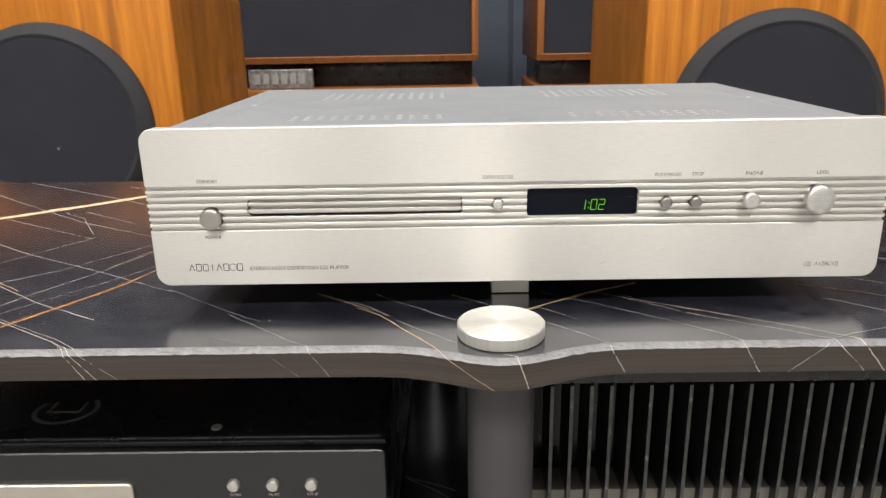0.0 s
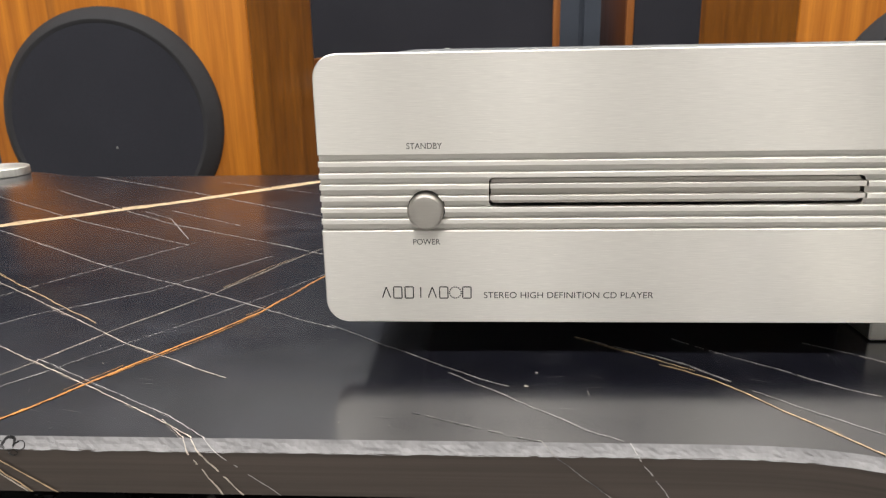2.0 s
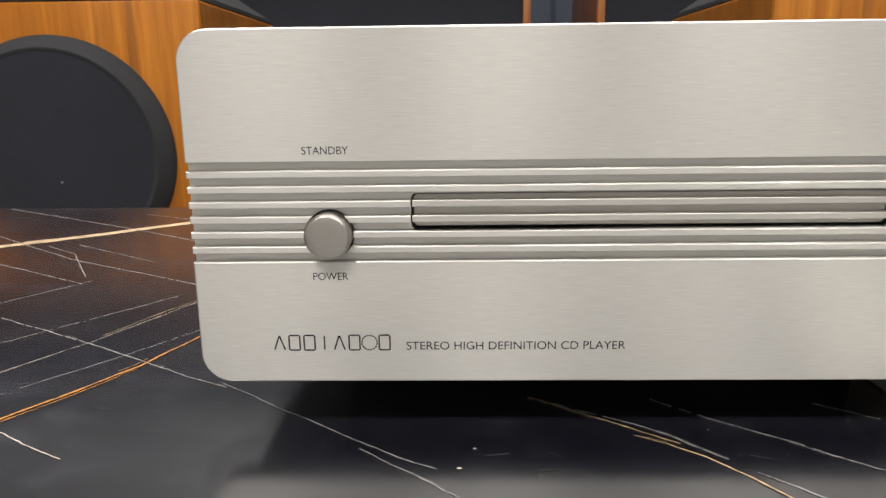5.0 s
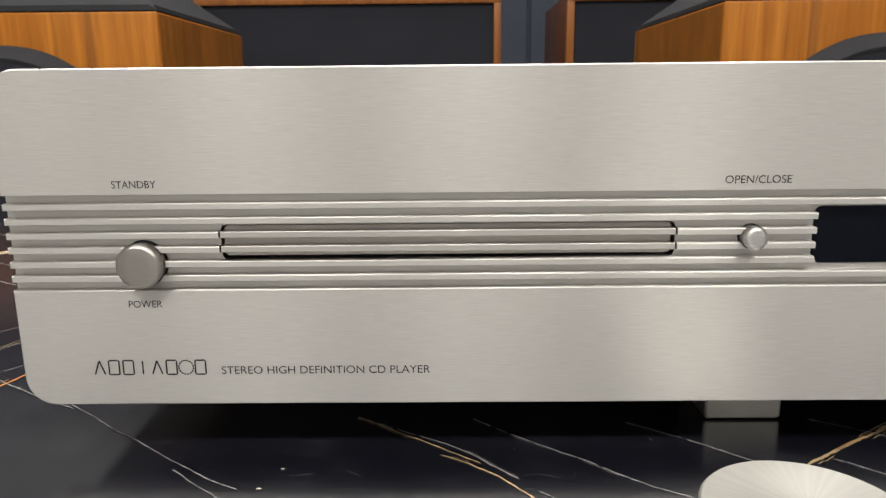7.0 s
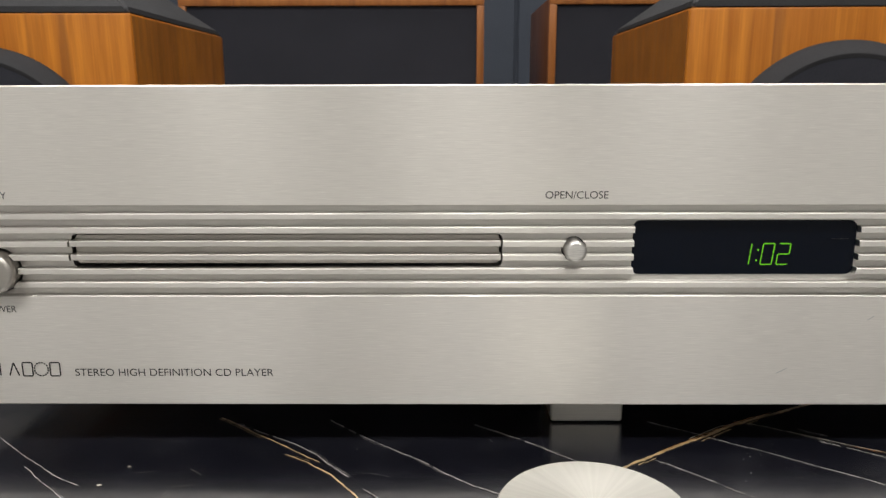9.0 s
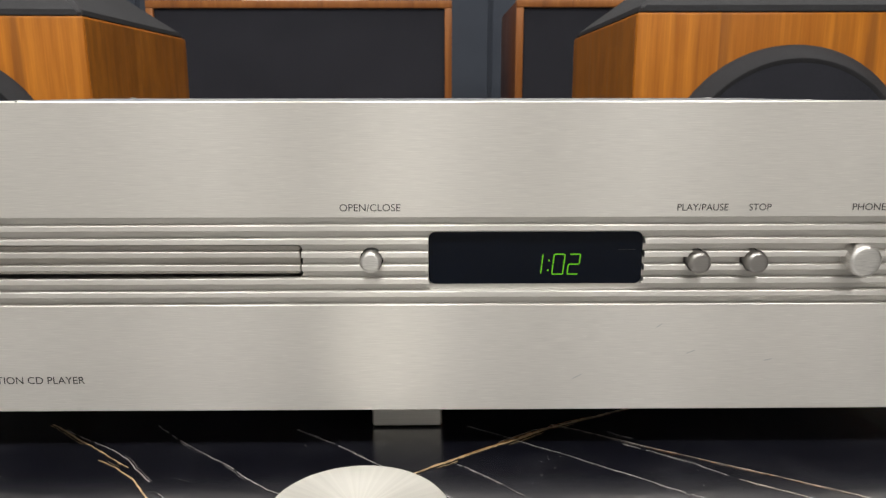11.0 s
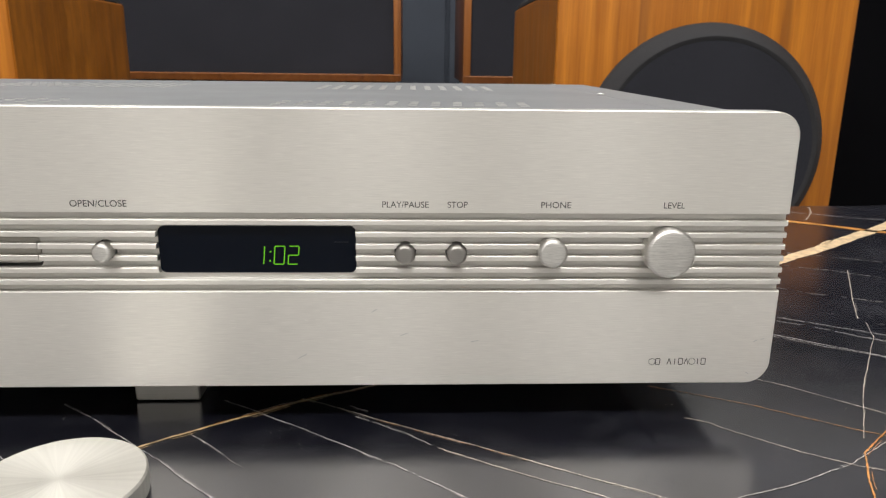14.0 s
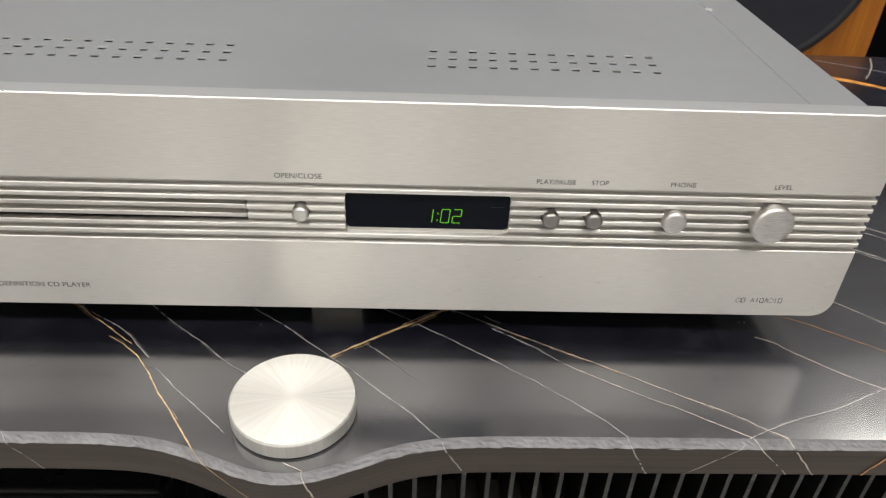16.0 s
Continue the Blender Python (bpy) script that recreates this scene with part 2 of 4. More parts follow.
M_GRILLE = cloth("black_grille_cloth", (0.031, 0.032, 0.041))
M_RIMFOAM = cloth("grey_foam_rim", (0.038, 0.038, 0.042), 0.75)
M_PUNCHED = mat("grey_baffle", (0.055, 0.055, 0.058), 0.6)
M_CAP = cloth("grey_speaker_cap", (0.046, 0.046, 0.050), 0.8)
M_VELVET = mat("black_velvet", (0.003, 0.003, 0.004), 0.95, Specular_IOR_Level=0.05)
M_BADGE = mat("cast_badge", (0.42, 0.42, 0.43), 0.4, 0.8)
n = Nodes(M_BADGE)
n.to("Base Color", n.grey(n.noise(60, 4), 0.2, 0.5))
M_RAISED = mat("worn_raised_metal", (0.40, 0.40, 0.39), 0.5, 0.6)
M_PAPER = mat("white_paper", (0.72, 0.70, 0.64), 0.8)


def plaster(name, a, b, scale=2.0, rough=0.85):
    m = mat(name, a, rough)
    n = Nodes(m)
    n.to("Base Color", n.ramp(n.noise(scale, 6, 0.6), [(0.3, a), (0.7, b)]))
    n.bump(n.noise(180, 3), 0.15, 0.001)
    return m


M_WALL = plaster("blue_grey_wall", (0.044, 0.053, 0.074), (0.058, 0.070, 0.094))
M_SIDEWALL = plaster("pale_wall", (0.56, 0.555, 0.545), (0.62, 0.615, 0.605))
M_UPPERWALL = plaster("white_upper_wall", (0.70, 0.71, 0.73), (0.76, 0.765, 0.78))
M_CEIL = plaster("ceiling_paint", (0.74, 0.73, 0.71), (0.80, 0.79, 0.77))
M_FLOOR = plaster("pale_floor", (0.29, 0.285, 0.275), (0.35, 0.345, 0.335), 6.0, 0.5)
M_LAMP = mat("lamp_diffuser", (0.8, 0.8, 0.8), 0.5)
Nodes(M_LAMP).b.inputs["Emission Color"].default_value = (1.0, 0.97, 0.915, 1)
Nodes(M_LAMP).b.inputs["Emission Strength"].default_value = 1.0
M_WHITE = mat("white_frame", (0.75, 0.75, 0.74), 0.5)
M_RUBBER = mat("black_rubber", (0.02, 0.02, 0.02), 0.7)


# ---- mesh helpers ----
def thing(name, label, category, at=(0, 0, 0), **tags):
    ob = new(name)
    ob.empty_display_size = 0.02
    ob.location = at
    return tagged(ob, label, category, **tags)


def part(name, bm, material, parent=None, label="", smooth=True, at=(0, 0, 0)):
    """Link a bmesh as one mesh object under a thing or a part; its vertices are given in the parent's space."""
    bmesh.ops.recalc_face_normals(bm, faces=bm.faces)
    me = bpy.data.meshes.new(name)
    bm.to_mesh(me)
    bm.free()
    if smooth:
        me.shade_smooth()
        me.set_sharp_from_angle(angle=radians(32))
    me.materials.append(material)
    ob = new(name, me)
    ob.location = at
    if parent is not None:
        ob.parent = parent
    if label:
        tagged(ob, label)
    return ob


def box(bm, x0, x1, y0, y1, z0, z1, bevel=0.0, seg=2):
    r = bmesh.ops.create_cube(bm, size=1, matrix=Matrix.LocRotScale(((x0 + x1) / 2, (y0 + y1) / 2, (z0 + z1) / 2), None, (x1 - x0, y1 - y0, z1 - z0)))
    if bevel:
        vs = set(r["verts"])
        bmesh.ops.bevel(bm, geom=[e for e in bm.edges if e.verts[0] in vs], offset=bevel, segments=seg, profile=0.5, affect="EDGES")
    return bm


def boxes(*rows, bevel=0.0, seg=2):
    bm = bmesh.new()
    for r in rows:
        box(bm, *r, bevel=bevel, seg=seg)
    return bm


def rounded(x0, x1, z0, z1, r, steps=6):
    """Corner-rounded rectangle as a loop of (a, b) points."""
    out = []
    for cx, cz, a0 in ((x1 - r, z1 - r, 0), (x0 + r, z1 - r, 90), (x0 + r, z0 + r, 180), (x1 - r, z0 + r, 270)):
        for i in range(steps + 1):
            a = radians(a0 + 90 * i / steps)
            out.append((cx + r * math.cos(a), cz + r * math.sin(a)))
    return out


def loft(bm, loops, close=True):
    """Join loops of 3D points with quads, and cap the two ends."""
    vs = [[bm.verts.new(p) for p in lp] for lp in loops]
    for a, b in zip(vs, vs[1:]):
        for i in range(len(a)):
            j = (i + 1) % len(a)
            bm.faces.new((a[i], a[j], b[j], b[i]))
    if close:
        bm.faces.new(vs[0])
        bm.faces.new(list(reversed(vs[-1])))
    return bm


def slab(x0, x1, z0, z1, r, y0, y1, edge, steps=6):
    """Upright plate with rounded corners, its front edge (y0) eased."""
    inner = rounded(x0 + edge, x1 - edge, z0 + edge, z1 - edge, max(r - edge, 1e-4), steps)
    outer = rounded(x0, x1, z0, z1, r, steps)
    return loft(bmesh.new(), [[(a, y0, b) for a, b in inner], [(a, y0 + edge, b) for a, b in outer], [(a, y1, b) for a, b in outer]])


def lathe(profile, seg=48, at=(0, 0, 0), axis="z", bm=None):
    """Turn (radius, height) pairs round an axis; 'y' points the height towards -y."""
    bm = bm or bmesh.new()
    rings = []
    for r, h in profile:
        ring = []
        for i in range(seg):
            a = 2 * math.pi * i / seg
            c, s = r * math.cos(a), r * math.sin(a)
            p = (c, s, h) if axis == "z" else (c, -h, s)
            ring.append(bm.verts.new(Vector(p) + Vector(at)))
        rings.append(ring)
    for a, b in zip(rings, rings[1:]):
        for i in range(seg):
            j = (i + 1) % seg
            bm.faces.new((a[i], a[j], b[j], b[i]))
    bm.faces.new(rings[0])
    bm.faces.new(rings[-1])
    return bm


def cut(ob, *cutters):
    """Take the cutters out of ob's mesh for good."""
    for c in cutters:
        m = ob.modifiers.new("cut", "BOOLEAN")
        m.operation, m.object, m.solver = "DIFFERENCE", c, "EXACT"
    me = bpy.data.meshes.new_from_object(ob.evaluated_get(bpy.context.evaluated_depsgraph_get()))
    ob.modifiers.clear()
    old = ob.data
    ob.data = me
    bpy.data.meshes.remove(old)
    me.shade_smooth()
    me.set_sharp_from_angle(angle=radians(25))
    for c in cutters:
        d = c.data
        bpy.data.objects.remove(c)
        bpy.data.meshes.remove(d)


def lettering(name, text, x0, x1, z, height, y, material, parent, slant=0.0):
    """Printed words on an upright face at y, between x0 and x1, standing on z."""
    cu = bpy.data.curves.new(name, "FONT")
    cu.body = text
    cu.offset = -0.002
    tmp = new(name, cu)
    me = bpy.data.meshes.new_from_object(tmp.evaluated_get(bpy.context.evaluated_depsgraph_get()))
    bpy.data.objects.remove(tmp)
    bpy.data.curves.remove(cu)
    xs = [v.co.x for v in me.vertices]
    ys = [v.co.y for v in me.vertices]
    ax, bx, ay, by = min(xs), max(xs), min(ys), max(ys)
    for v in me.vertices:
        u, w = (v.co.x - ax) / (bx - ax), (v.co.y - ay) / (by - ay)
        v.co = (x0 + u * (x1 - x0) + slant * w * height, y, z + w * height)
    me.materials.clear()
    me.materials.append(material)
    ob = new(name, me)
    ob.parent = parent
    return ob


# ---- the room ----
def room_slab(name, dims, material, label):
    return tagged(part(name, boxes(dims), material, smooth=False), label, kind="structure")


room_slab("floor", (-2.9, 2.9, -2.7, 2.9, FLOOR - 0.1, FLOOR), M_FLOOR, "plain pale grey showroom floor")
room_slab("ceiling", (-2.9, 2.9, -2.7, 2.9, CEIL, CEIL + 0.1), M_CEIL, "white painted showroom ceiling")
room_slab("wall_west", (-3.0, -2.9, -2.7, 2.9, FLOOR - 0.1, CEIL + 0.1), M_SIDEWALL, "plain pale grey side wall")
room_slab("wall_east", (2.9, 3.0, -2.7, 2.9, FLOOR - 0.1, CEIL + 0.1), M_SIDEWALL, "plain pale grey side wall")
room_slab("wall_south", (-3.0, 3.0, -2.8, -2.7, FLOOR - 0.1, CEIL + 0.1), M_SIDEWALL, "plain pale grey wall of the showroom")
# Unseen white strip, its height set by how the stone top should reflect.
room_slab("wall_north_upper", (-3.0, 3.0, 2.9, 3.0, 1.45, CEIL + 0.1), M_UPPERWALL, "unseen white upper wall, added to brighten reflections in the stone")
wall = boxes((-3.0, 3.0, 2.9, 3.0, FLOOR - 0.1, 1.446))
for i in range(24):
    x = -2.88 + i * 0.24
    box(wall, x, x + 0.225, 2.885, 2.902, FLOOR, 1.44, 0.004, 1)
tagged(part("wall_north", wall, M_WALL), "dark blue-grey panelled wall behind the loudspeakers", kind="structure")


def ceiling_light(x, y, w=0.6, d=0.6):
    t = thing("ceiling_light", "unseen square white recessed ceiling panel light, switched on", "ceiling light", (x, y, CEIL), group="ceiling lights")
    f = 0.03
    part("frame", boxes((-w / 2, w / 2, -d / 2, -d / 2 + f, -0.02, 0), (-w / 2, w / 2, d / 2 - f, d / 2, -0.02, 0),
                        (-w / 2, -w / 2 + f, -d / 2 + f, d / 2 - f, -0.02, 0), (w / 2 - f, w / 2, -d / 2 + f, d / 2 - f, -0.02, 0)), M_WHITE, t, smooth=False)
    part("diffuser", boxes((-w / 2 + f, w / 2 - f, -d / 2 + f, d / 2 - f, -0.012, -0.004)), M_LAMP, t, "glowing opal diffuser", smooth=False)
    glow = bpy.data.lights.new("panel_glow", "AREA")
    glow.shape, glow.size, glow.size_y = "RECTANGLE", w - 2 * f, d - 2 * f
    glow.energy = LAMP * math.pi * glow.size * glow.size_y
    glow.color = (1.0, 0.97, 0.915)
    lamp = new("panel_glow", glow)
    lamp.location = (0, 0, -0.014)
    lamp.parent = t


for x in (-0.78, -0.03, 0.72):
    for y in (-1.05, 0.36, 1.75):
        if (x, y) != (-0.03, 1.75):
            ceiling_light(x, y, 0.46, 0.46)
# Added unseen lights outside the grid; the last brightens the stone at right.
for x, y in ((-1.53, -1.05), (1.47, -1.05), (-1.53, 0.36), (1.82, 1.39)):
    ceiling_light(x, y, 0.46, 0.46)

# ---- the audio rack ----
POSTS_X = (-0.615, -0.0115, 0.592)


def front_y(x):
    return -0.0582 - 0.0185 * sum(math.exp(-(((x - p) / 0.037) ** 2)) for p in POSTS_X)


def back_y(x):
    return 0.404 + 0.030 * sum(math.exp(-(((x - p) / 0.045) ** 2)) for p in POSTS_X)


def outline(grow, step=0.004):
    """Outline of the stone top, grown outwards by a few millimetres."""
    x0, x1 = -0.668, 0.640
    k = int((x1 - x0) / step)
    xs = [x0 + (x1 - x0) * i / k for i in range(k + 1)]
    pts = []
    for fn, run, sgn in ((front_y, xs, -1), (back_y, xs[::-1], 1)):
        for x in run:
            s = (fn(x + 1e-4) - fn(x - 1e-4)) / 2e-4
            l = math.hypot(1, s)
            px = x + grow * (-sgn * s / l) + grow * (1 if x == x1 else -1 if x == x0 else 0)
            pts.append((px, fn(x) + grow * sgn / l))
    return pts


rack = thing("audio_rack", "double-width black stone audio rack with gold veins and round black posts", "audio rack")


def stone_shelf(name, z, parent, label):
    a, b = outline(0.0), outline(0.0028)
    bm = bmesh.new()
    bm.faces.new([bm.verts.new((x, y, z)) for x, y in a])
    bm.faces.new([bm.verts.new((x, y, z - 0.018)) for x, y in reversed(b)])
    bmesh.ops.triangulate(bm, faces=bm.faces[:])
    top = part(name, bm, M_STONE, parent, label, smooth=False)
    side = loft(bmesh.new(), [[(x, y, z - 0.0029) for x, y in b], [(x, y, z - 0.010) for x, y in b], [(x, y, z - 0.018) for x, y in b]], close=False)
    part("edge_band", side, M_EDGE, top, "brownish black satin edge")
    rng = random.Random(5)
    loops = []
    for i in range(5):
        f = i / 4
        lp = outline(0.0028 * f + (0.0002 if i == 4 else 0), 0.0015)
        wob = 0.00016 if 0 < i < 4 else 0.00008
        loops.append([(x + rng.uniform(-wob, wob), y + rng.uniform(-wob, wob) + 0.00035 * f * noise.noise((x * 210, f * 3, 4.0)),
                       z - 0.0030 * f - (0.0004 * f * noise.noise((x * 75, 9.0, z)) + rng.uniform(0, 0.00018) if i else -0.0001)) for x, y in lp])
    part("chamfer", loft(bmesh.new(), loops, close=False), M_RIM, top, "rough chipped grey chamfer", smooth=False)
    return top


tabletop = stone_shelf("tabletop", 0.0, rack, "black stone top with gold and cream veins")
shelf = stone_shelf("shelf", -0.20, rack, "black veined stone lower shelf")
shelf_low = stone_shelf("shelf", -0.52, rack, "black veined stone bottom shelf")

for px in POSTS_X:
    for py in (-0.0458, 0.420):
        px = -0.634 if (py > 0 and px < -0.5) else px
        part("post", lathe([(0.0188, FLOOR + 0.004), (0.0195, FLOOR + 0.006), (0.0195, -0.019), (0.0192, -0.0185)], 48, (px, py, 0)), M_POST, rack, "round satin black post")
        cap = lathe([(0.0243, 0.0002), (0.0246, 0.0005), (0.0246, 0.0009), (0.0250, 0.0011), (0.0250, 0.0072), (0.0244, 0.0079), (0.0010, 0.0080)], 96, (0, 0, 0))
        part("post_cap", cap, M_SPUN, rack, "round spun aluminium post cap", at=(px, py, 0))


def vein(material, width, *pts, seed=0, over=None, z=0.0, parent=None, wobble=1.0):
    """A thin ragged vein in the stone, with a fine side strand here and there;
    over = sideways run while it drops over the front edge."""
    rng = random.Random(seed * 7 + int(1000 * abs(pts[0][0])))
    step = 0.0009 if width < 0.004 else 0.003
    line = []
    for (ax, ay), (bx, by) in zip(pts, pts[1:]):
        k = max(3, int(math.hypot(bx - ax, by - ay) / step))
        for i in range(k):
            line.append((ax + (bx - ax) * i / k, ay + (by - ay) * i / k))
    line.append(pts[-1])
    bm = bmesh.new()
    ph = rng.uniform(0, 90)
    broad = width >= 0.004
    thin = material in (M_PALE, M_CREAM)
    run = []
    for i, (x, y) in enumerate(line):
        a, b = line[max(0, i - 1)], line[min(len(line) - 1, i + 1)]
        dx, dy = b[0] - a[0], b[1] - a[1]
        l = math.hypot(dx, dy) or 1
        d = i * step
        off = (noise.noise((d * 65 + ph, 3.1, 0)) * 0.0006 + noise.noise((d * 270 + ph, 8.3, 0)) * 0.00028 + rng.uniform(-1, 1) * 0.00008) * wobble
        w = width * (0.70 + 0.22 * noise.noise((d * 60 + ph, 1.7, 4.0)) + rng.uniform(-0.06, 0.06)) if broad else \
            width * (0.17 + 0.12 * abs(noise.noise((d * 300 + ph, 1.7, 4.0))) + rng.uniform(0, 0.24))
        if i == 0 or (i == len(line) - 1 and over is None):
            w *= 0.25
        gone = (material is M_PALE and noise.noise((d * 800 + ph, 6.6, 2.0)) > 0.56) or (material is M_FAINT and noise.noise((d * 1300 + ph, 6.6, 2.0)) > 0.30)
        side = noise.noise((d * 75 + ph, 12.4, 7.0)) > 0.22
        run.append((x, y, -dy / l, dx / l, off, w, gone, side))

    def strand(shift, scale, keep):
        last = None
        for x, y, nx, ny, off, w, gone, side in run:
            o = off + shift * width * (1 if not broad else 0.55) + (rng.uniform(-1, 1) * 0.0001 if shift else 0)
            if keep(gone, side):
                now = [bm.verts.new((x + nx * (o + q * w * scale / 2), y + ny * (o + q * w * scale / 2), z + 0.00022)) for q in (1, -1)]
                if last:
                    bm.faces.new((last[0], last[1], now[1], now[0]))
                last = now
            else:
                last = None
        return last

    last = strand(0.0, 1.0, lambda gone, side: not gone)
    strand(rng.choice((-1, 1)) * rng.uniform(0.45, 0.75), 0.30, lambda gone, side: side)
    if over is not None:
        x0 = line[-1][0]
        for i in range(0, 23):
            f = i / 22
            x = x0 + over * f + noise.noise((f * 7 + ph, 2.2, 0)) * 0.0005 + rng.uniform(-1, 1) * 0.0001
            zz = z - 0.018 * f + 0.0001
            out = 0.0028 * min(1, f * 18 / 3.0) + 0.0004
            w = width * (0.36 + 0.36 * rng.random()) * (0.5 if f < 0.18 else 1.0)
            if thin and noise.noise((f * 22 + ph, 5.5, 1.0)) > 0.52:
                last = None
                continue
            now = [bm.verts.new((x + q * w / 2, front_y(x + q * w / 2) - out, zz)) for q in (1, -1)]
            if last:
                bm.faces.new((last[0], last[1], now[1], now[0]))
            last = now
    return part("vein", bm, material, parent or tabletop, smooth=False)


def edge_at(x):
    return (x, front_y(x))


# damaged spot in the front edge
chip = bmesh.new()
rng = random.Random(31)
for cx, cz, cr in ((-0.3135, -0.0014, 0.0030), (-0.3100, -0.0020, 0.0021), (-0.3170, -0.0019, 0.0018), (-0.3118, -0.0042, 0.0016)):
    ring = [chip.verts.new((cx + cr * rng.uniform(0.7, 1.15) * math.cos(a), front_y(cx) - 0.0028 * min(1, max(0, -(cz + 0.6 * cr * math.sin(a)) / 0.003)) - 0.00035, cz + 0.6 * cr * math.sin(a))) for a in [k * math.pi / 6 for k in range(12)]]
    mid = chip.verts.new((cx, front_y(cx) - 0.0009, cz))
    for k in range(12):
        chip.faces.new((ring[k], ring[(k + 1) % 12], mid))
part("chipped_spot", chip, M_BLACK, tabletop, "dark broken spot in the edge", smooth=False)

# veins in front of the player
vein(M_GOLD, 0.0034, (-0.001, -0.0150), (0.010, -0.007), (0.021, 0.000), (0.037, 0.010), (0.049, 0.018), (0.085, 0.036), seed=1)
vein(M_ORANGE, 0.0010, (0.018, -0.0015), (0.036, 0.0105), (0.050, 0.0195), (0.066, 0.028), seed=2)
vein(M_CREAM, 0.0008, (0.030, 0.0075), (0.044, 0.0165), (0.060, 0.023), seed=57)
vein(M_CREAM, 0.0012, (0.050, 0.021), (0.060, 0.016), (0.079, 0.0045), (0.096, -0.005), (0.116, -0.016), (0.147, -0.034), (0.173, -0.049), edge_at(0.186), seed=3, over=0.014)
vein(M_ORANGE, 0.0006, (0.079, 0.004), (0.116, -0.0165), (0.132, -0.0255), seed=58)
vein(M_PALE, 0.0012, (0.072, 0.006), (0.081, 0.000), (0.091, -0.007), (0.100, -0.015), seed=4)
vein(M_CREAM, 0.0010, (0.102, -0.017), (0.121, -0.029), (0.134, -0.0365), (0.151, -0.0455), (0.160, -0.051), edge_at(0.172), seed=5, over=0.017)
vein(M_PALE, 0.0009, (0.069, 0.015), (0.073, 0.012), (0.077, 0.010), seed=6)
vein(M_PALE, 0.0011, (0.020, 0.020), (0.028, 0.015), (0.050, 0.000), (0.075, -0.0185), (0.093, -0.0315), (0.115, -0.051), edge_at(0.121), seed=7, over=0.010)
vein(M_PALE, 0.0011, (-0.040, 0.018), (-0.025, 0.007), (-0.003, -0.012), (0.017, -0.030), (0.036, -0.048), edge_at(0.047), seed=8, over=0.010)
vein(M_PALE, 0.0010, (0.015, -0.006), (0.022, -0.012), (0.030, -0.020), seed=9)
vein(M_FAINT, 0.0008, (0.030, -0.020), (0.033, -0.024), (0.038, -0.028), seed=59)
vein(M_PALE, 0.0012, (-0.090, 0.022), (-0.076, 0.008), (-0.066, 0.000), (-0.056, -0.008), (-0.049, -0.015), (-0.042, -0.021), (-0.032, -0.027), seed=10)
vein(M_GOLD, 0.0017, (-0.128, 0.023), (-0.120, 0.017), (-0.107, 0.007), (-0.096, -0.002), (-0.088, -0.008), seed=11)
vein(M_PALE, 0.0012, (-0.121, 0.0185), (-0.102, 0.006), (-0.090, -0.003), (-0.083, -0.011), (-0.078, -0.017), seed=13)
vein(M_GOLD, 0.0018, (-0.100, -0.003), (-0.092, -0.008), (-0.084, -0.015), (-0.076, -0.025), (-0.069, -0.036), (-0.060, -0.048), edge_at(-0.0475), seed=12, over=0.030, wobble=0.7)
vein(M_PALE, 0.0010, (-0.073, -0.023), (-0.063, -0.034), (-0.053, -0.043), (-0.046, -0.049), (-0.037, -0.058), seed=60)
vein(M_CREAM, 0.0011, (-0.012, -0.072), edge_at(-0.0045), seed=14, over=0.006)
vein(M_PALE, 0.0008, (-0.178, -0.011), (-0.151, -0.034), (-0.133, -0.051), edge_at(-0.121), seed=15, over=0.013)
vein(M_FAINT, 0.0009, (-0.190, -0.040), (-0.165, -0.051), edge_at(-0.147), seed=16, over=0.022)
# veins to the right of the player
vein(M_ORANGE, 0.0010, (0.190, 0.030), (0.209, 0.021), (0.225, 0.013), (0.249, -0.003), (0.268, -0.014), (0.330, -0.050), seed=17)
vein(M_CREAM, 0.0010, (0.195, 0.003), (0.203, -0.001), (0.210, -0.008), (0.227, -0.022), (0.243, -0.032), (0.300, -0.052), seed=18)
vein(M_PALE, 0.0010, (0.270, -0.010), (0.240, -0.030), (0.213, -0.042), (0.188, -0.050), edge_at(0.170), seed=19, over=-0.023)
vein(M_ORANGE, 0.0018, (0.320, 0.045), (0.276, 0.000), (0.249, -0.023), (0.240, -0.040), edge_at(0.232), seed=20, over=-0.012)
vein(M_CREAM, 0.0012, (0.373, 0.197), (0.359, 0.171), (0.341, 0.138), (0.326, 0.108), seed=21, wobble=0.6)
vein(M_CREAM, 0.0008, (0.327, 0.103), (0.318, 0.082), (0.281, 0.030), (0.254, -0.014), seed=22, wobble=0.6)
vein(M_CREAM, 0.0010, (0.225, 0.045), (0.249, 0.028), (0.275, 0.004), (0.330, -0.030), seed=23)
vein(M_PALE, 0.0014, (0.262, 0.124), (0.285, 0.110), (0.327, 0.084), (0.400, 0.040), seed=24)
vein(M_PALE, 0.0014, (0.250, 0.097), (0.272, 0.085), (0.310, 0.058), (0.370, 0.020), seed=25)
vein(M_PALE, 0.0011, (0.266, 0.117), (0.284, 0.103), (0.292, 0.099), seed=26, wobble=0.6)
vein(M_PALE, 0.0014, (0.296, 0.096), (0.306, 0.088), (0.313, 0.082), (0.340, 0.064), seed=61, wobble=0.6)
vein(M_PALE, 0.0012, (0.262, 0.088), (0.272, 0.082), (0.287, 0.071), (0.301, 0.063), (0.340, 0.038), seed=62, wobble=0.6)
vein(M_FAINT, 0.0022, (0.302, 0.165), (0.324, 0.149), (0.337, 0.144), (0.349, 0.138), (0.390, 0.116), seed=63, wobble=0.6)
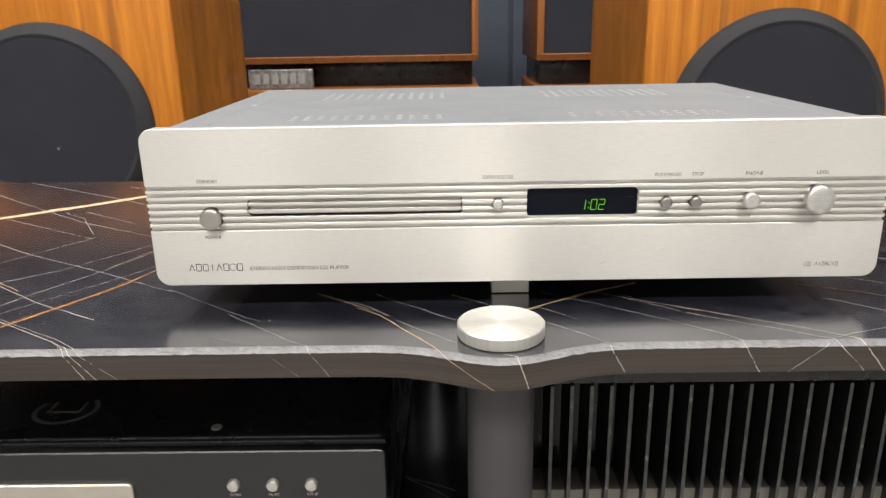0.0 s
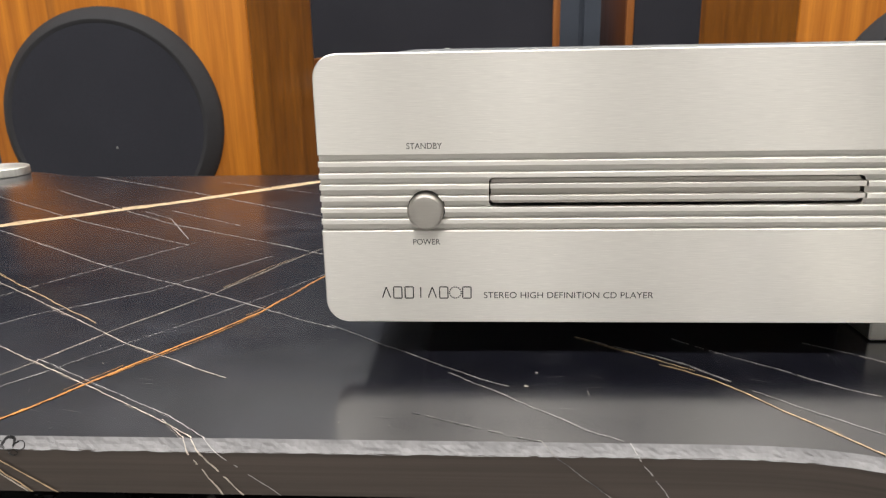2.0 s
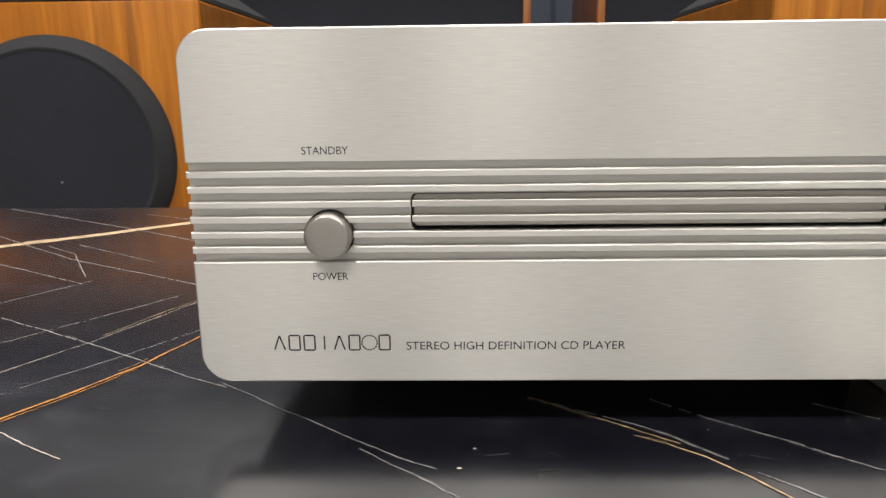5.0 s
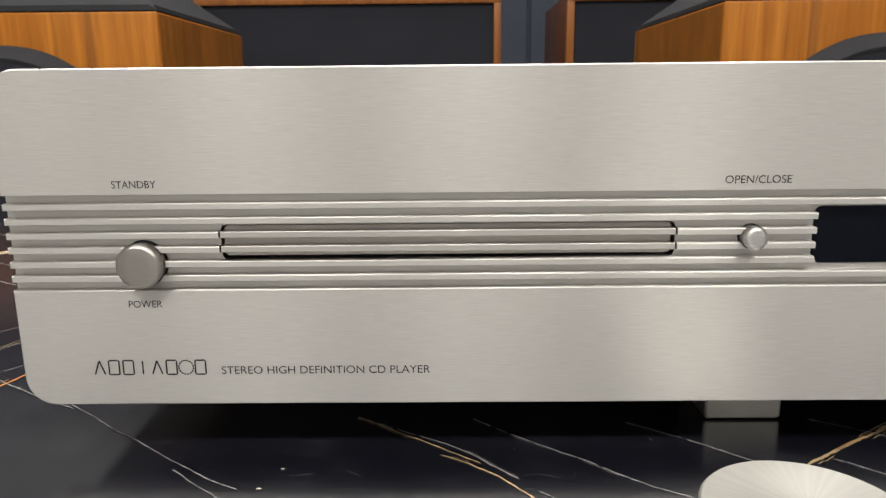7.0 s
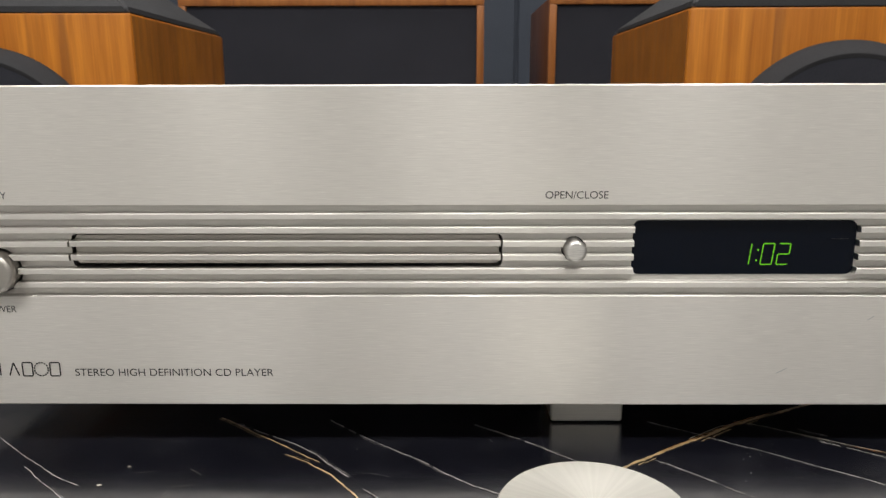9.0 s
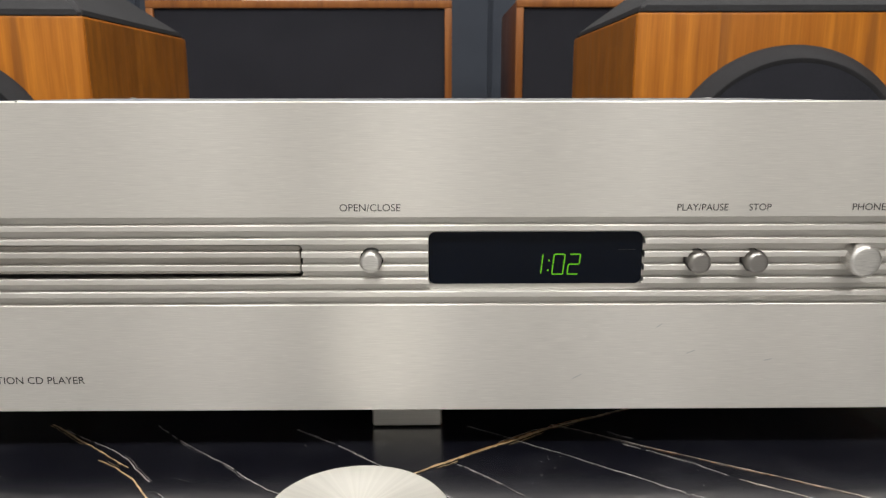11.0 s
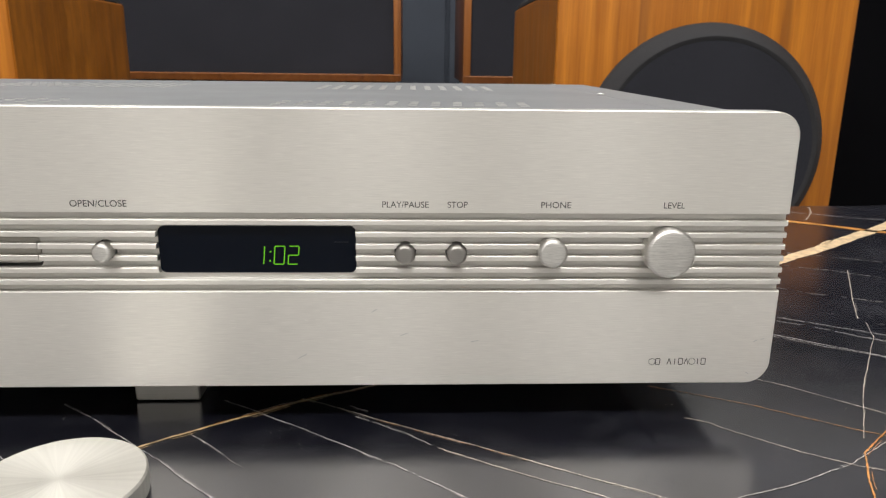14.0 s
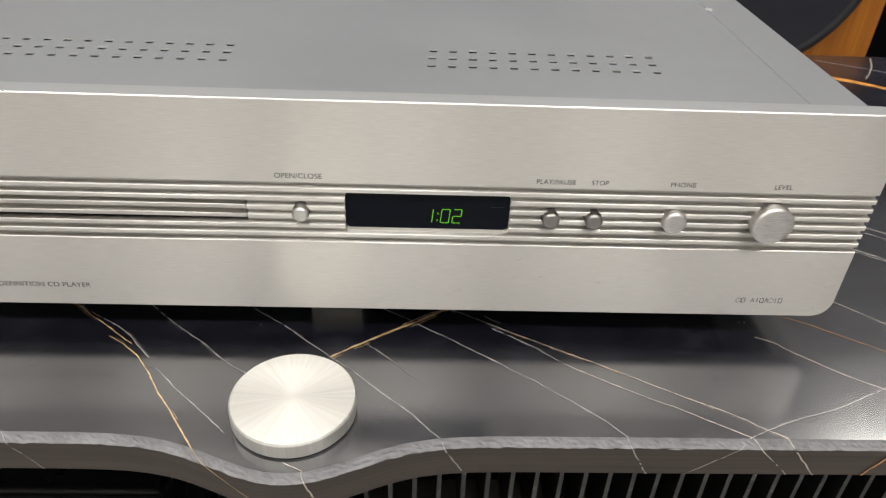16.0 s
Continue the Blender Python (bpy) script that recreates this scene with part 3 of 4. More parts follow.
vein(M_FAINT, 0.0022, (0.330, 0.212), (0.344, 0.203), (0.362, 0.196), (0.379, 0.184), (0.420, 0.162), seed=64, wobble=0.6)
vein(M_BAND, 0.0150, (0.318, 0.205), (0.351, 0.227), (0.388, 0.253), (0.435, 0.290), (0.463, 0.310), (0.560, 0.385), seed=27)
vein(M_ORANGE, 0.0100, (0.372, 0.358), (0.413, 0.336), (0.430, 0.325), (0.457, 0.305), (0.540, 0.262), seed=28)
vein(M_CREAM, 0.0022, (0.457, 0.400), (0.446, 0.376), (0.425, 0.345), seed=29)
vein(M_FAINT, 0.0022, (0.330, 0.250), (0.410, 0.215), (0.480, 0.170), seed=30)
vein(M_PALE, 0.0018, (0.400, 0.390), (0.480, 0.350), (0.560, 0.330), seed=31)
# veins to the left of the player
vein(M_BAND, 0.0140, (-0.560, 0.165), (-0.490, 0.221), (-0.404, 0.287), (-0.306, 0.373), seed=32)
vein(M_ORANGE, 0.0036, (-0.345, -0.082), (-0.318, -0.039), (-0.294, 0.003), (-0.281, 0.024), (-0.266, 0.051), (-0.249, 0.100), (-0.235, 0.128), seed=33)
vein(M_ORANGE, 0.0014, (-0.304, -0.016), (-0.2895, 0.006), (-0.278, 0.0245), (-0.266, 0.048), seed=65)
vein(M_PALE, 0.0009, (-0.350, -0.040), (-0.333, -0.017), (-0.309, 0.017), (-0.275, 0.063), (-0.247, 0.108), seed=34)
vein(M_CREAM, 0.0011, (-0.356, -0.036), (-0.340, -0.006), (-0.326, 0.024), (-0.296, 0.078), (-0.276, 0.124), (-0.262, 0.153), (-0.250, 0.170), seed=35)
vein(M_GOLD, 0.0010, (-0.296, 0.083), (-0.282, 0.118), (-0.268, 0.142), seed=36)
vein(M_PALE, 0.0014, (-0.540, 0.235), (-0.466, 0.185), (-0.376, 0.121), (-0.296, 0.074), (-0.247, 0.042), (-0.228, 0.031), seed=37)
vein(M_PALE, 0.0010, (-0.232, 0.036), (-0.205, 0.014), (-0.165, -0.017), (-0.156, -0.022), seed=38)
vein(M_GOLD, 0.0013, (-0.450, 0.124), (-0.401, 0.086), (-0.336, 0.036), seed=39)
vein(M_CREAM, 0.0013, (-0.440, 0.108), (-0.395, 0.076), (-0.310, 0.013), (-0.259, -0.017), seed=40)
vein(M_CREAM, 0.0013, (-0.380, 0.022), (-0.343, -0.002), (-0.307, -0.024), (-0.271, -0.047), edge_at(-0.2555), seed=41, over=0.016)
vein(M_PALE, 0.0010, (-0.340, -0.001), (-0.306, -0.022), (-0.268, -0.045), edge_at(-0.2515), seed=42, over=0.024)
vein(M_CREAM, 0.0010, (-0.270, -0.047), edge_at(-0.258), seed=43, over=0.012)
vein(M_PALE, 0.0013, (-0.430, 0.030), (-0.396, 0.084), (-0.348, 0.161), (-0.343, 0.170), seed=44)
vein(M_PALE, 0.0012, (-0.395, 0.012), (-0.373, 0.044), (-0.331, 0.078), (-0.286, 0.140), seed=45)
vein(M_PALE, 0.0016, (-0.580, 0.325), (-0.538, 0.293), (-0.448, 0.227), (-0.345, 0.163), seed=46)
vein(M_PALE, 0.0018, (-0.530, 0.340), (-0.491, 0.307), (-0.378, 0.217), (-0.286, 0.162), (-0.250, 0.138), seed=47)
vein(M_PALE, 0.0022, (-0.530, 0.404), (-0.395, 0.318), (-0.278, 0.237), (-0.220, 0.200), seed=48)
vein(M_PALE, 0.0013, (-0.415, 0.256), (-0.385, 0.232), (-0.351, 0.178), seed=49)
vein(M_PALE, 0.0013, (-0.396, 0.259), (-0.328, 0.211), seed=50)
vein(M_PALE, 0.0016, (-0.400, 0.372), (-0.300, 0.318), (-0.230, 0.280), seed=51)
vein(M_GOLD, 0.0016, (-0.400, -0.018), (-0.375, -0.034), (-0.345, -0.050), edge_at(-0.3275), seed=52, over=0.028)
vein(M_GOLD, 0.0016, (-0.352, -0.046), edge_at(-0.3300), seed=56, over=0.022)
vein(M_CREAM, 0.0013, (-0.385, -0.030), (-0.356, -0.048), edge_at(-0.3330), seed=53, over=0.024)
# veins in the lower shelf
vein(M_PALE, 0.0012, (-0.082, 0.108), (-0.060, 0.098), (-0.038, 0.087), z=-0.20, parent=shelf, seed=54)
vein(M_CREAM, 0.0010, (-0.080, 0.105), (-0.055, 0.088), (-0.030, 0.066), z=-0.20, parent=shelf, seed=55)

# pale flakes and specks lying on the stone
rng = random.Random(12)
flakes = [(-0.1457, -0.0110, 0.0008), (-0.1500, -0.0216, 0.0011)]
flakes += [(rng.uniform(0.05, 0.19), rng.uniform(-0.034, -0.006), rng.uniform(0.0001, 0.00028)) for _ in range(34)]
flakes += [(rng.uniform(-0.10, 0.05), rng.uniform(-0.034, -0.006), rng.uniform(0.0001, 0.00025)) for _ in range(18)]
flakes += [(rng.uniform(-0.40, -0.20), rng.uniform(-0.05, 0.20), rng.uniform(0.0003, 0.0006)) for _ in range(16)]
flakes += [(rng.uniform(-0.24, -0.06), rng.uniform(-0.052, -0.004), rng.uniform(0.00012, 0.00032)) for _ in range(30)]
flakes += [(rng.uniform(0.19, 0.34), rng.uniform(-0.03, 0.16), rng.uniform(0.0002, 0.0005)) for _ in range(16)]
for fx, fy, fr in flakes:
    bm = bmesh.new()
    a0 = rng.uniform(0, 3)
    bm.faces.new([bm.verts.new((fx + fr * rng.uniform(0.6, 1.1) * math.cos(a0 + k), fy + fr * 0.45 * rng.uniform(0.6, 1.2) * math.sin(a0 + k), 0.0003)) for k in (0, 1.1, 2.2, 3.3, 4.5, 5.4)])
    part("speck", bm, M_FLAKE, tabletop, smooth=False)

# short fine scuffs rubbed into the stone
for count, xa, xb, ya, yb in ((26, -0.36, -0.19, -0.050, 0.070), (12, -0.19, -0.06, -0.050, -0.012), (14, 0.20, 0.34, -0.035, 0.150)):
    for _ in range(count):
        cx, cy, ln, turn, wd = rng.uniform(xa, xb), rng.uniform(ya, yb), rng.uniform(0.002, 0.009), rng.gauss(-0.15, 0.45), rng.uniform(0.00008, 0.00020)
        bm = bmesh.new()
        run = []
        for k in range(5):
            u = (k / 4 - 0.5) * ln
            px, py = cx + u * math.cos(turn) + rng.uniform(-1, 1) * 0.0001, cy + u * math.sin(turn) + rng.uniform(-1, 1) * 0.0001
            w = wd * (0.3 if k in (0, 4) else rng.uniform(0.6, 1.0))
            run.append([bm.verts.new((px - q * w * math.sin(turn) / 2, py + q * w * math.cos(turn) / 2, 0.00025)) for q in (1, -1)])
        for p, q in zip(run, run[1:]):
            bm.faces.new((p[0], p[1], q[1], q[0]))
        part("scuff", bm, M_FAINT, tabletop, smooth=False)

# ---- the disc player ----
player = thing("cd_player", "silver brushed aluminium disc player with ribbed front on stone top", "disc player")
X0, X1, Z0, Z1 = -0.2238, 0.2236, 0.0156, 0.1137
RIB_TOPS = [0.0765 - 0.00420 * i for i in range(6)]
RIB_H = 0.00186
BAND_TOP, BAND_LOW = 0.0789, 0.0512


def groove(z_low, z_high):
    """Cutter for one groove, its lower lip eased so that it catches the light."""
    pts = ((-0.01, z_low - 0.00032), (0.0, z_low - 0.00032), (0.00034, z_low), (0.0026, z_low), (0.0026, z_high), (0.0001, z_high), (0.0, z_high + 0.0001), (-0.01, z_high + 0.0001))
    return [[(x, y, z) for y, z in pts] for x in (-0.3, 0.3)]


edges = [BAND_TOP] + [v for t in RIB_TOPS for v in (t, t - RIB_H)] + [BAND_LOW]
gcut = bmesh.new()
for hi, lo in zip(edges[0::2], edges[1::2]):
    loft(gcut, groove(lo, hi))
grooves = part("cutter", gcut, M_INSIDE)
SLOT = (-0.1628, -0.0322, 0.0596, 0.0698)
DISP = (0.0070, 0.0740, 0.0572, 0.0739)
KNOBS = (("power_button", -0.1855, 0.0586, 0.0065, 0.0032, M_DARKKNOB, "round grey metal power button"),
         ("open_button", -0.0107, 0.0653, 0.0033, 0.0028, M_KNOB, "small round aluminium button"),
         ("play_button", 0.0908, 0.0647, 0.0034, 0.0026, M_STEELKNOB, "small round grey metal button"),
         ("stop_button", 0.1085, 0.0647, 0.0034, 0.0026, M_STEELKNOB, "small round grey metal button"),
         ("headphone_knob", 0.1414, 0.0654, 0.0050, 0.0036, M_KNOB, "round aluminium headphone knob"),
         ("level_knob", 0.1818, 0.0657, 0.0086, 0.0048, M_KNOB, "large round aluminium level knob"))
NICKS = ((-0.2080, 0.0007), (-0.1937, 0.0007), (-0.1847, 0.0006), (-0.1140, 0.0007), (-0.042, 0.0004), (0.121, 0.0004))
pcut = bmesh.new()
for a, b, c, d, r in ((*SLOT, 0.0016), (*DISP, 0.0022)):
    loft(pcut, [[(x, y, z) for x, z in rounded(a, b, c, d, r, 5)] for y in (-0.02, 0.05)])
for nm, kx, kz, r, dep, m, lab in KNOBS:
    rr = r + (-0.0003 if m is M_KNOB and r > 0.0045 else 0.00035)
    loft(pcut, [[(kx + rr * math.cos(2 * math.pi * i / 40), y, kz + rr * math.sin(2 * math.pi * i / 40)) for i in range(40)] for y in (-0.02, 0.0055)])
for cx, cr in NICKS:
    loft(pcut, [[(cx + q * cr * math.cos(a), yy, Z1 + 0.0001 + q * cr * 0.9 * math.sin(a)) for a in [i * math.pi / 4 for i in range(8)]] for yy, q in ((-0.001, 1.0), (0.0012, 0.4))])
for cx, cr in ((-0.2130, 0.0009), (-0.2065, 0.0006), (-0.1965, 0.0010), (-0.1780, 0.0006)):
    loft(pcut, [[(cx + q * cr * math.cos(a), yy, Z0 - 0.0001 + q * cr * 0.35 * math.sin(a)) for a in [i * math.pi / 4 for i in range(8)]] for yy, q in ((-0.001, 1.0), (0.0009, 0.4))])
pockets = part("cutter", pcut, M_INSIDE)
front_panel = part("front_panel", slab(X0, X1, Z0, Z1, 0.0085, 0.0, 0.0088, 0.0004, 8), M_PANEL, player, "thick brushed aluminium front with six ribs")
cut(front_panel, grooves, pockets)
front_panel.data.materials.append(M_RECESS)
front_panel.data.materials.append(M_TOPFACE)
front_panel.data.materials.append(M_INSIDE)
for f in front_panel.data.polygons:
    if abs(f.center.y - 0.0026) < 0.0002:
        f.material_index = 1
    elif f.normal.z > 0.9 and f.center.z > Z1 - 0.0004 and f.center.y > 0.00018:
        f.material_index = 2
    elif f.center.z > Z1 - 0.0012 and 0.0 < f.center.y < 0.0011 and any(abs(f.center.x - cx) < cr for cx, cr in NICKS):
        f.material_index = 3

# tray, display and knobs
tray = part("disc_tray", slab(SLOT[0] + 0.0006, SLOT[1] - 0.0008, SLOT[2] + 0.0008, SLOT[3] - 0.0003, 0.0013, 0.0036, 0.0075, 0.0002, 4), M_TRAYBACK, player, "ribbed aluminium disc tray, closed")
for t in RIB_TOPS[2:4]:
    part("tray_rib", boxes((SLOT[0] + 0.0003, SLOT[1] - 0.0004, 0.0004, 0.0040, t - RIB_H, t), bevel=0.00018, seg=1), M_TRAY, tray, "brushed aluminium rib")
part("tray_opening", boxes((SLOT[0] - 0.002, SLOT[1] + 0.002, 0.0092, 0.012, SLOT[2] - 0.002, SLOT[3] + 0.002)), M_INSIDE, player, "black tray opening")
display = part("display_window", slab(DISP[0] - 0.003, DISP[1] + 0.003, DISP[2] - 0.003, DISP[3] + 0.003, 0.003, 0.0091, 0.012, 0.0002, 4), M_INSIDE, player, "black display window")
part("window_pane", slab(DISP[0] + 0.0001, DISP[1] - 0.0001, DISP[2] + 0.0001, DISP[3] - 0.0001, 0.0021, 0.0022, 0.0062, 0.0001, 5), M_GLASS, display, "glossy black pane")


def segment(bm, ax, az, bx, bz, w, y, lean=0.10, zb=0.0):
    d = Vector((bx - ax, 0, bz - az)).normalized()
    p = Vector((d.z, 0, -d.x)) * w / 2
    a, b = Vector((ax, y, az)) + d * w * 0.55, Vector((bx, y, bz)) - d * w * 0.55
    vs = []
    for q in (a - d * w / 2, a + p, b + p, b + d * w / 2, b - p, a - p):
        q = q.copy()
        q.x += (q.z - zb) * lean
        vs.append(bm.verts.new(q))
    bm.faces.new(vs)


DIGITS = {"0": "abcdef", "1": "bc", "2": "abged"}
DZ, DH, DW = 0.0604, 0.0064, 0.0034
for ch, dx in (("1", 0.0388), ("0", 0.0457), ("2", 0.0505)):
    bm = bmesh.new()
    zl, zm, zh = DZ, DZ + DH / 2, DZ + DH
    where = {"a": (dx, zh, dx + DW, zh), "b": (dx + DW, zh, dx + DW, zm), "c": (dx + DW, zm, dx + DW, zl), "d": (dx, zl, dx + DW, zl),
             "e": (dx, zm, dx, zl), "f": (dx, zh, dx, zm), "g": (dx, zm, dx + DW, zm)}
    for s in DIGITS[ch]:
        segment(bm, *where[s], 0.00038, 0.0020, zb=DZ)
    part("digit", bm, M_DIGIT, display, "glowing green digit", smooth=False)
bm = boxes((0.0442, 0.0447, 0.0018, 0.0020, 0.0614, 0.0619), (0.0445, 0.0450, 0.0018, 0.0020, 0.0646, 0.0651))
part("colon", bm, M_DIGIT, display, "glowing green colon", smooth=False)
part("unlit_mark", boxes((0.0664, 0.0716, 0.0020, 0.00215, 0.0682, 0.06832)), M_GHOST, display, smooth=False)

for nm, kx, kz, r, dep, m, lab in KNOBS:
    e = min(0.0010, r * 0.26)
    bm = lathe([(r * 0.96, -0.005), (r, 0.0), (r, dep - e), (r - e * 0.15, dep - e * 0.72), (r - e * 0.85, dep - e * 0.08), (r - e, dep), (r * 0.5, dep + 0.00003)], 56, axis="y")
    part(nm, bm, m, player, lab, at=(kx, 0, kz))
    part("knob_gap", lathe([(r * 1.12 + 0.0006, 0), (r * 1.12 + 0.0006, 0.0004)], 40, axis="y", at=(kx, 0.00585, kz)), M_RECESS if m is M_KNOB and r > 0.0045 else M_INSIDE, player)

# printed words
PY = -0.00006
for word, a, b, z, h in (("STANDBY", -0.1918, -0.1793, 0.0808, 0.0021), ("POWER", -0.1904, -0.1806, 0.0459, 0.0021), ("STEREO HIGH DEFINITION CD PLAYER", -0.1648, -0.1029, 0.0252, 0.0024),
                         ("OPEN/CLOSE", -0.0199, -0.0014, 0.0808, 0.0022), ("PLAY/PAUSE", 0.0832, 0.0988, 0.0808, 0.0021), ("STOP", 0.1052, 0.1120, 0.0808, 0.0021),
                         ("PHONE", 0.1370, 0.1472, 0.0808, 0.0021), ("LEVEL", 0.1792, 0.1865, 0.0808, 0.0021)):
    lettering("printed_word", word, a, b, z, h, PY, M_PRINT, player)


def maker_mark(a, b, z, h, row, w):
    """A maker's mark as a row of plain outlined shapes: wedges, frames, uprights and rings."""
    pitch = (b - a) / len(row)
    for i, kind in enumerate(row):
        l, r = a + pitch * (i + 0.12), a + pitch * (i + 0.84)
        c, d = (l + r) / 2, h / 2
        ring = [(c + d * math.cos(k * math.pi / 8), z + d + d * math.sin(k * math.pi / 8)) for k in range(17)]
        lines = {"wedge": [(l, z, c, z + h), (c, z + h, r, z)], "frame": [(l, z, l, z + h), (l, z + h, r, z + h), (r, z + h, r, z), (r, z, l, z)],
                 "upright": [(c, z, c, z + h)], "ring": [(*p, *q) for p, q in zip(ring, ring[1:])]}
        if kind in lines:
            bm = bmesh.new()
            for line in lines[kind]:
                segment(bm, *line, w, PY, lean=0.0)
            part("plain_shape", bm, M_PRINT, player, smooth=False)


maker_mark(-0.2031, -0.1688, 0.0252, 0.0044, ("wedge", "frame", "frame", "upright", "wedge", "frame", "ring", "frame"), 0.00044)
maker_mark(0.1790, 0.1999, 0.0231, 0.0024, ("ring", "frame", "gap", "wedge", "upright", "frame", "wedge", "ring", "upright", "frame"), 0.00028)

# faint scratches
for sx, sz, ln, tilt in ((0.0545, 0.0270, 0.0035, 28), (0.1155, 0.0325, 0.0026, 12), (0.0905, 0.0352, 0.0030, 22), (0.0800, 0.0440, 0.0022, 35), (0.2172, 0.0322, 0.0016, 24), (0.2196, 0.0329, 0.0013, 12), (0.2155, 0.0196, 0.0012, -30)):
    bm = boxes((-ln / 2, ln / 2, -0.00004, 0.0, -0.00012, 0.00012))
    sc = part("scratch", bm, M_LITEDGE_SCRATCH, player, smooth=False, at=(sx, -0.00001, sz))
    sc.rotation_euler.y = -radians(tilt)

# body behind the front
BACK, TOPZ, SEAM, SIDE = 0.280, 0.1119, 0.1893, 0.2135
part("chassis", boxes((-0.205, 0.205, 0.0125, BACK - 0.003, 0.0185, 0.1072), bevel=0.001), M_PUNCHED, player, "dark chassis inside the cover")
for s in (-1, 1):
    xa, xb = sorted((s * (SEAM + 0.0004), s * SIDE))
    bm = boxes((xa, xb, 0.00885, BACK, 0.0175, TOPZ), bevel=0.0009)
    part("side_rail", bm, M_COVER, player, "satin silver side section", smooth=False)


def vented_top():
    """Cover plate with four fields of small slots let through it."""
    pitch, w, d = 0.00870, 0.0035, 0.0026
    holes = []
    for gx in (-0.1412, 0.0410):
        for gy, rows_here, skew in ((0.0430, 3, 1), (0.1765, 6, 0)):
            for r in range(rows_here):
                for c in range(12):
                    x = gx + c * pitch + (0.0005 * r if gx > 0 else -0.0004 * r) * skew
                    y = gy + r * 0.0092
                    holes.append((round(x - w / 2, 5), round(x + w / 2, 5), round(y - d / 2, 5), round(y + d / 2, 5)))
    verts, faces, index = [], [], {}

    def vid(x, y):
        k = (round(x, 5), round(y, 5))
        if k not in index:
            index[k] = len(verts)
            verts.append((k[0], k[1], TOPZ))
        return index[k]

    rows = sorted({h[2:] for h in holes})
    y = 0.00885
    for ya, yb in rows + [(BACK, BACK)]:
        xs = sorted(h[:2] for h in holes if h[2:] == (ya, yb))
        cutsx = [-SEAM] + [v for h in xs for v in h] + [SEAM]
        for i in range(len(cutsx) - 1):
            if y < ya:
                faces.append((vid(cutsx[i], y), vid(cutsx[i + 1], y), vid(cutsx[i + 1], ya), vid(cutsx[i], ya)))
            if i % 2 == 0 and ya < yb:
                faces.append((vid(cutsx[i], ya), vid(cutsx[i + 1], ya), vid(cutsx[i + 1], yb), vid(cutsx[i], yb)))
        y = yb
    bm = bmesh.new()
    vs = [bm.verts.new(v) for v in verts]
    for f in faces:
        bm.faces.new([vs[i] for i in f])
    low = bmesh.ops.extrude_face_region(bm, geom=bm.faces[:])
    for v in low["geom"]:
        if isinstance(v, bmesh.types.BMVert):
            v.co.z -= 0.0004
    # Added lips behind the slots, raised so that the slot backs look lit.
    for x0, x1, y0, y1 in holes:
        loft(bm, [[(x, y1 - 0.00006, TOPZ - 0.0003), (x, y1 + 0.00004, TOPZ + 0.00024), (x, y1 + 0.00018, TOPZ - 0.0003)] for x in (x0, x1)])
    bm.normal_update()
    for f in bm.faces:
        if abs(f.normal.z) < 0.9:
            f.material_index = 1
    return bm


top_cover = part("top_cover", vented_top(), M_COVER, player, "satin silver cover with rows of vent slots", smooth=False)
top_cover.data.materials.append(M_LITEDGE_SCRATCH)
for sx in (-0.1905, 0.1905):
    for sy in (0.140, 0.272):
        part("cover_screw", lathe([(0.0020, 0.0), (0.0020, 0.0003), (0.0016, 0.0006), (0.0008, 0.0006), (0.0007, 0.0003)], 20, (sx, sy, TOPZ)), M_SCREW, player, "small cover screw")
part("back_plate", boxes((-0.206, 0.206, BACK - 0.003, BACK - 0.0005, 0.0185, 0.1095)), M_COVER, player, smooth=False)
for fx, fy in ((-0.001, 0.0322), (-0.17, 0.245), (0.17, 0.245)):
    bm = slab(-0.0124, 0.0124, 0.0003, 0.0178, 0.0012, -0.0124, 0.0124, 0.0006, 4)
    ft = part("foot", bm, M_FOOT, player, "short square aluminium foot", at=(fx, fy, 0))
    part("foot_pad", boxes((-0.010, 0.010, -0.010, 0.010, 0.0003, 0.0008)), M_RUBBER, ft)

# ---- the black player on the shelf below ----
black_player = thing("black_disc_player", "black disc player with pale tray and steel buttons on lower shelf", "disc player")
bz = -0.0745
part("cover", boxes((-0.505, -0.083, -0.030, 0.30, -0.190, bz), bevel=0.0035, seg=3), M_BLACK, black_player, "glossy black top cover")
part("front_panel", slab(-0.507, -0.0815, -0.192, -0.0787, 0.004, -0.040, -0.031, 0.0008, 4), M_BLACKPANEL, black_player, "black brushed metal front")
part("lid_lip", boxes((-0.505, -0.0820, -0.0335, -0.0300, -0.0785, bz - 0.0008), bevel=0.0006), M_BLACK, black_player)
tray2 = part("disc_tray", slab(-0.400, -0.240, -0.150, -0.0998, 0.003, -0.0425, -0.039, 0.0008, 4), M_SILVER, black_player, "pale champagne disc tray")
for bx, word in ((-0.1767, "OPEN"), (-0.1522, "PLAY"), (-0.1282, "STOP")):
    part("button", lathe([(0.0040, 0), (0.0040, 0.0025), (0.0034, 0.0036), (0.0018, 0.0043), (0.0003, 0.0044)], 32, axis="y", at=(bx, -0.040, -0.1017)), M_BUTTON, black_player, "round polished steel button")
    lettering("printed_word", word, bx - 0.0034, bx + 0.0034, -0.1106, 0.0019, -0.04005, M_WHITEPRINT, black_player)
part("cover_screw", lathe([(0.0034, 0.0), (0.0034, 0.0007), (0.0026, 0.0014), (0.0012, 0.0014), (0.0010, 0.0006)], 24, (-0.191, -0.019, bz)), M_SCREW, black_player, "small round screw")
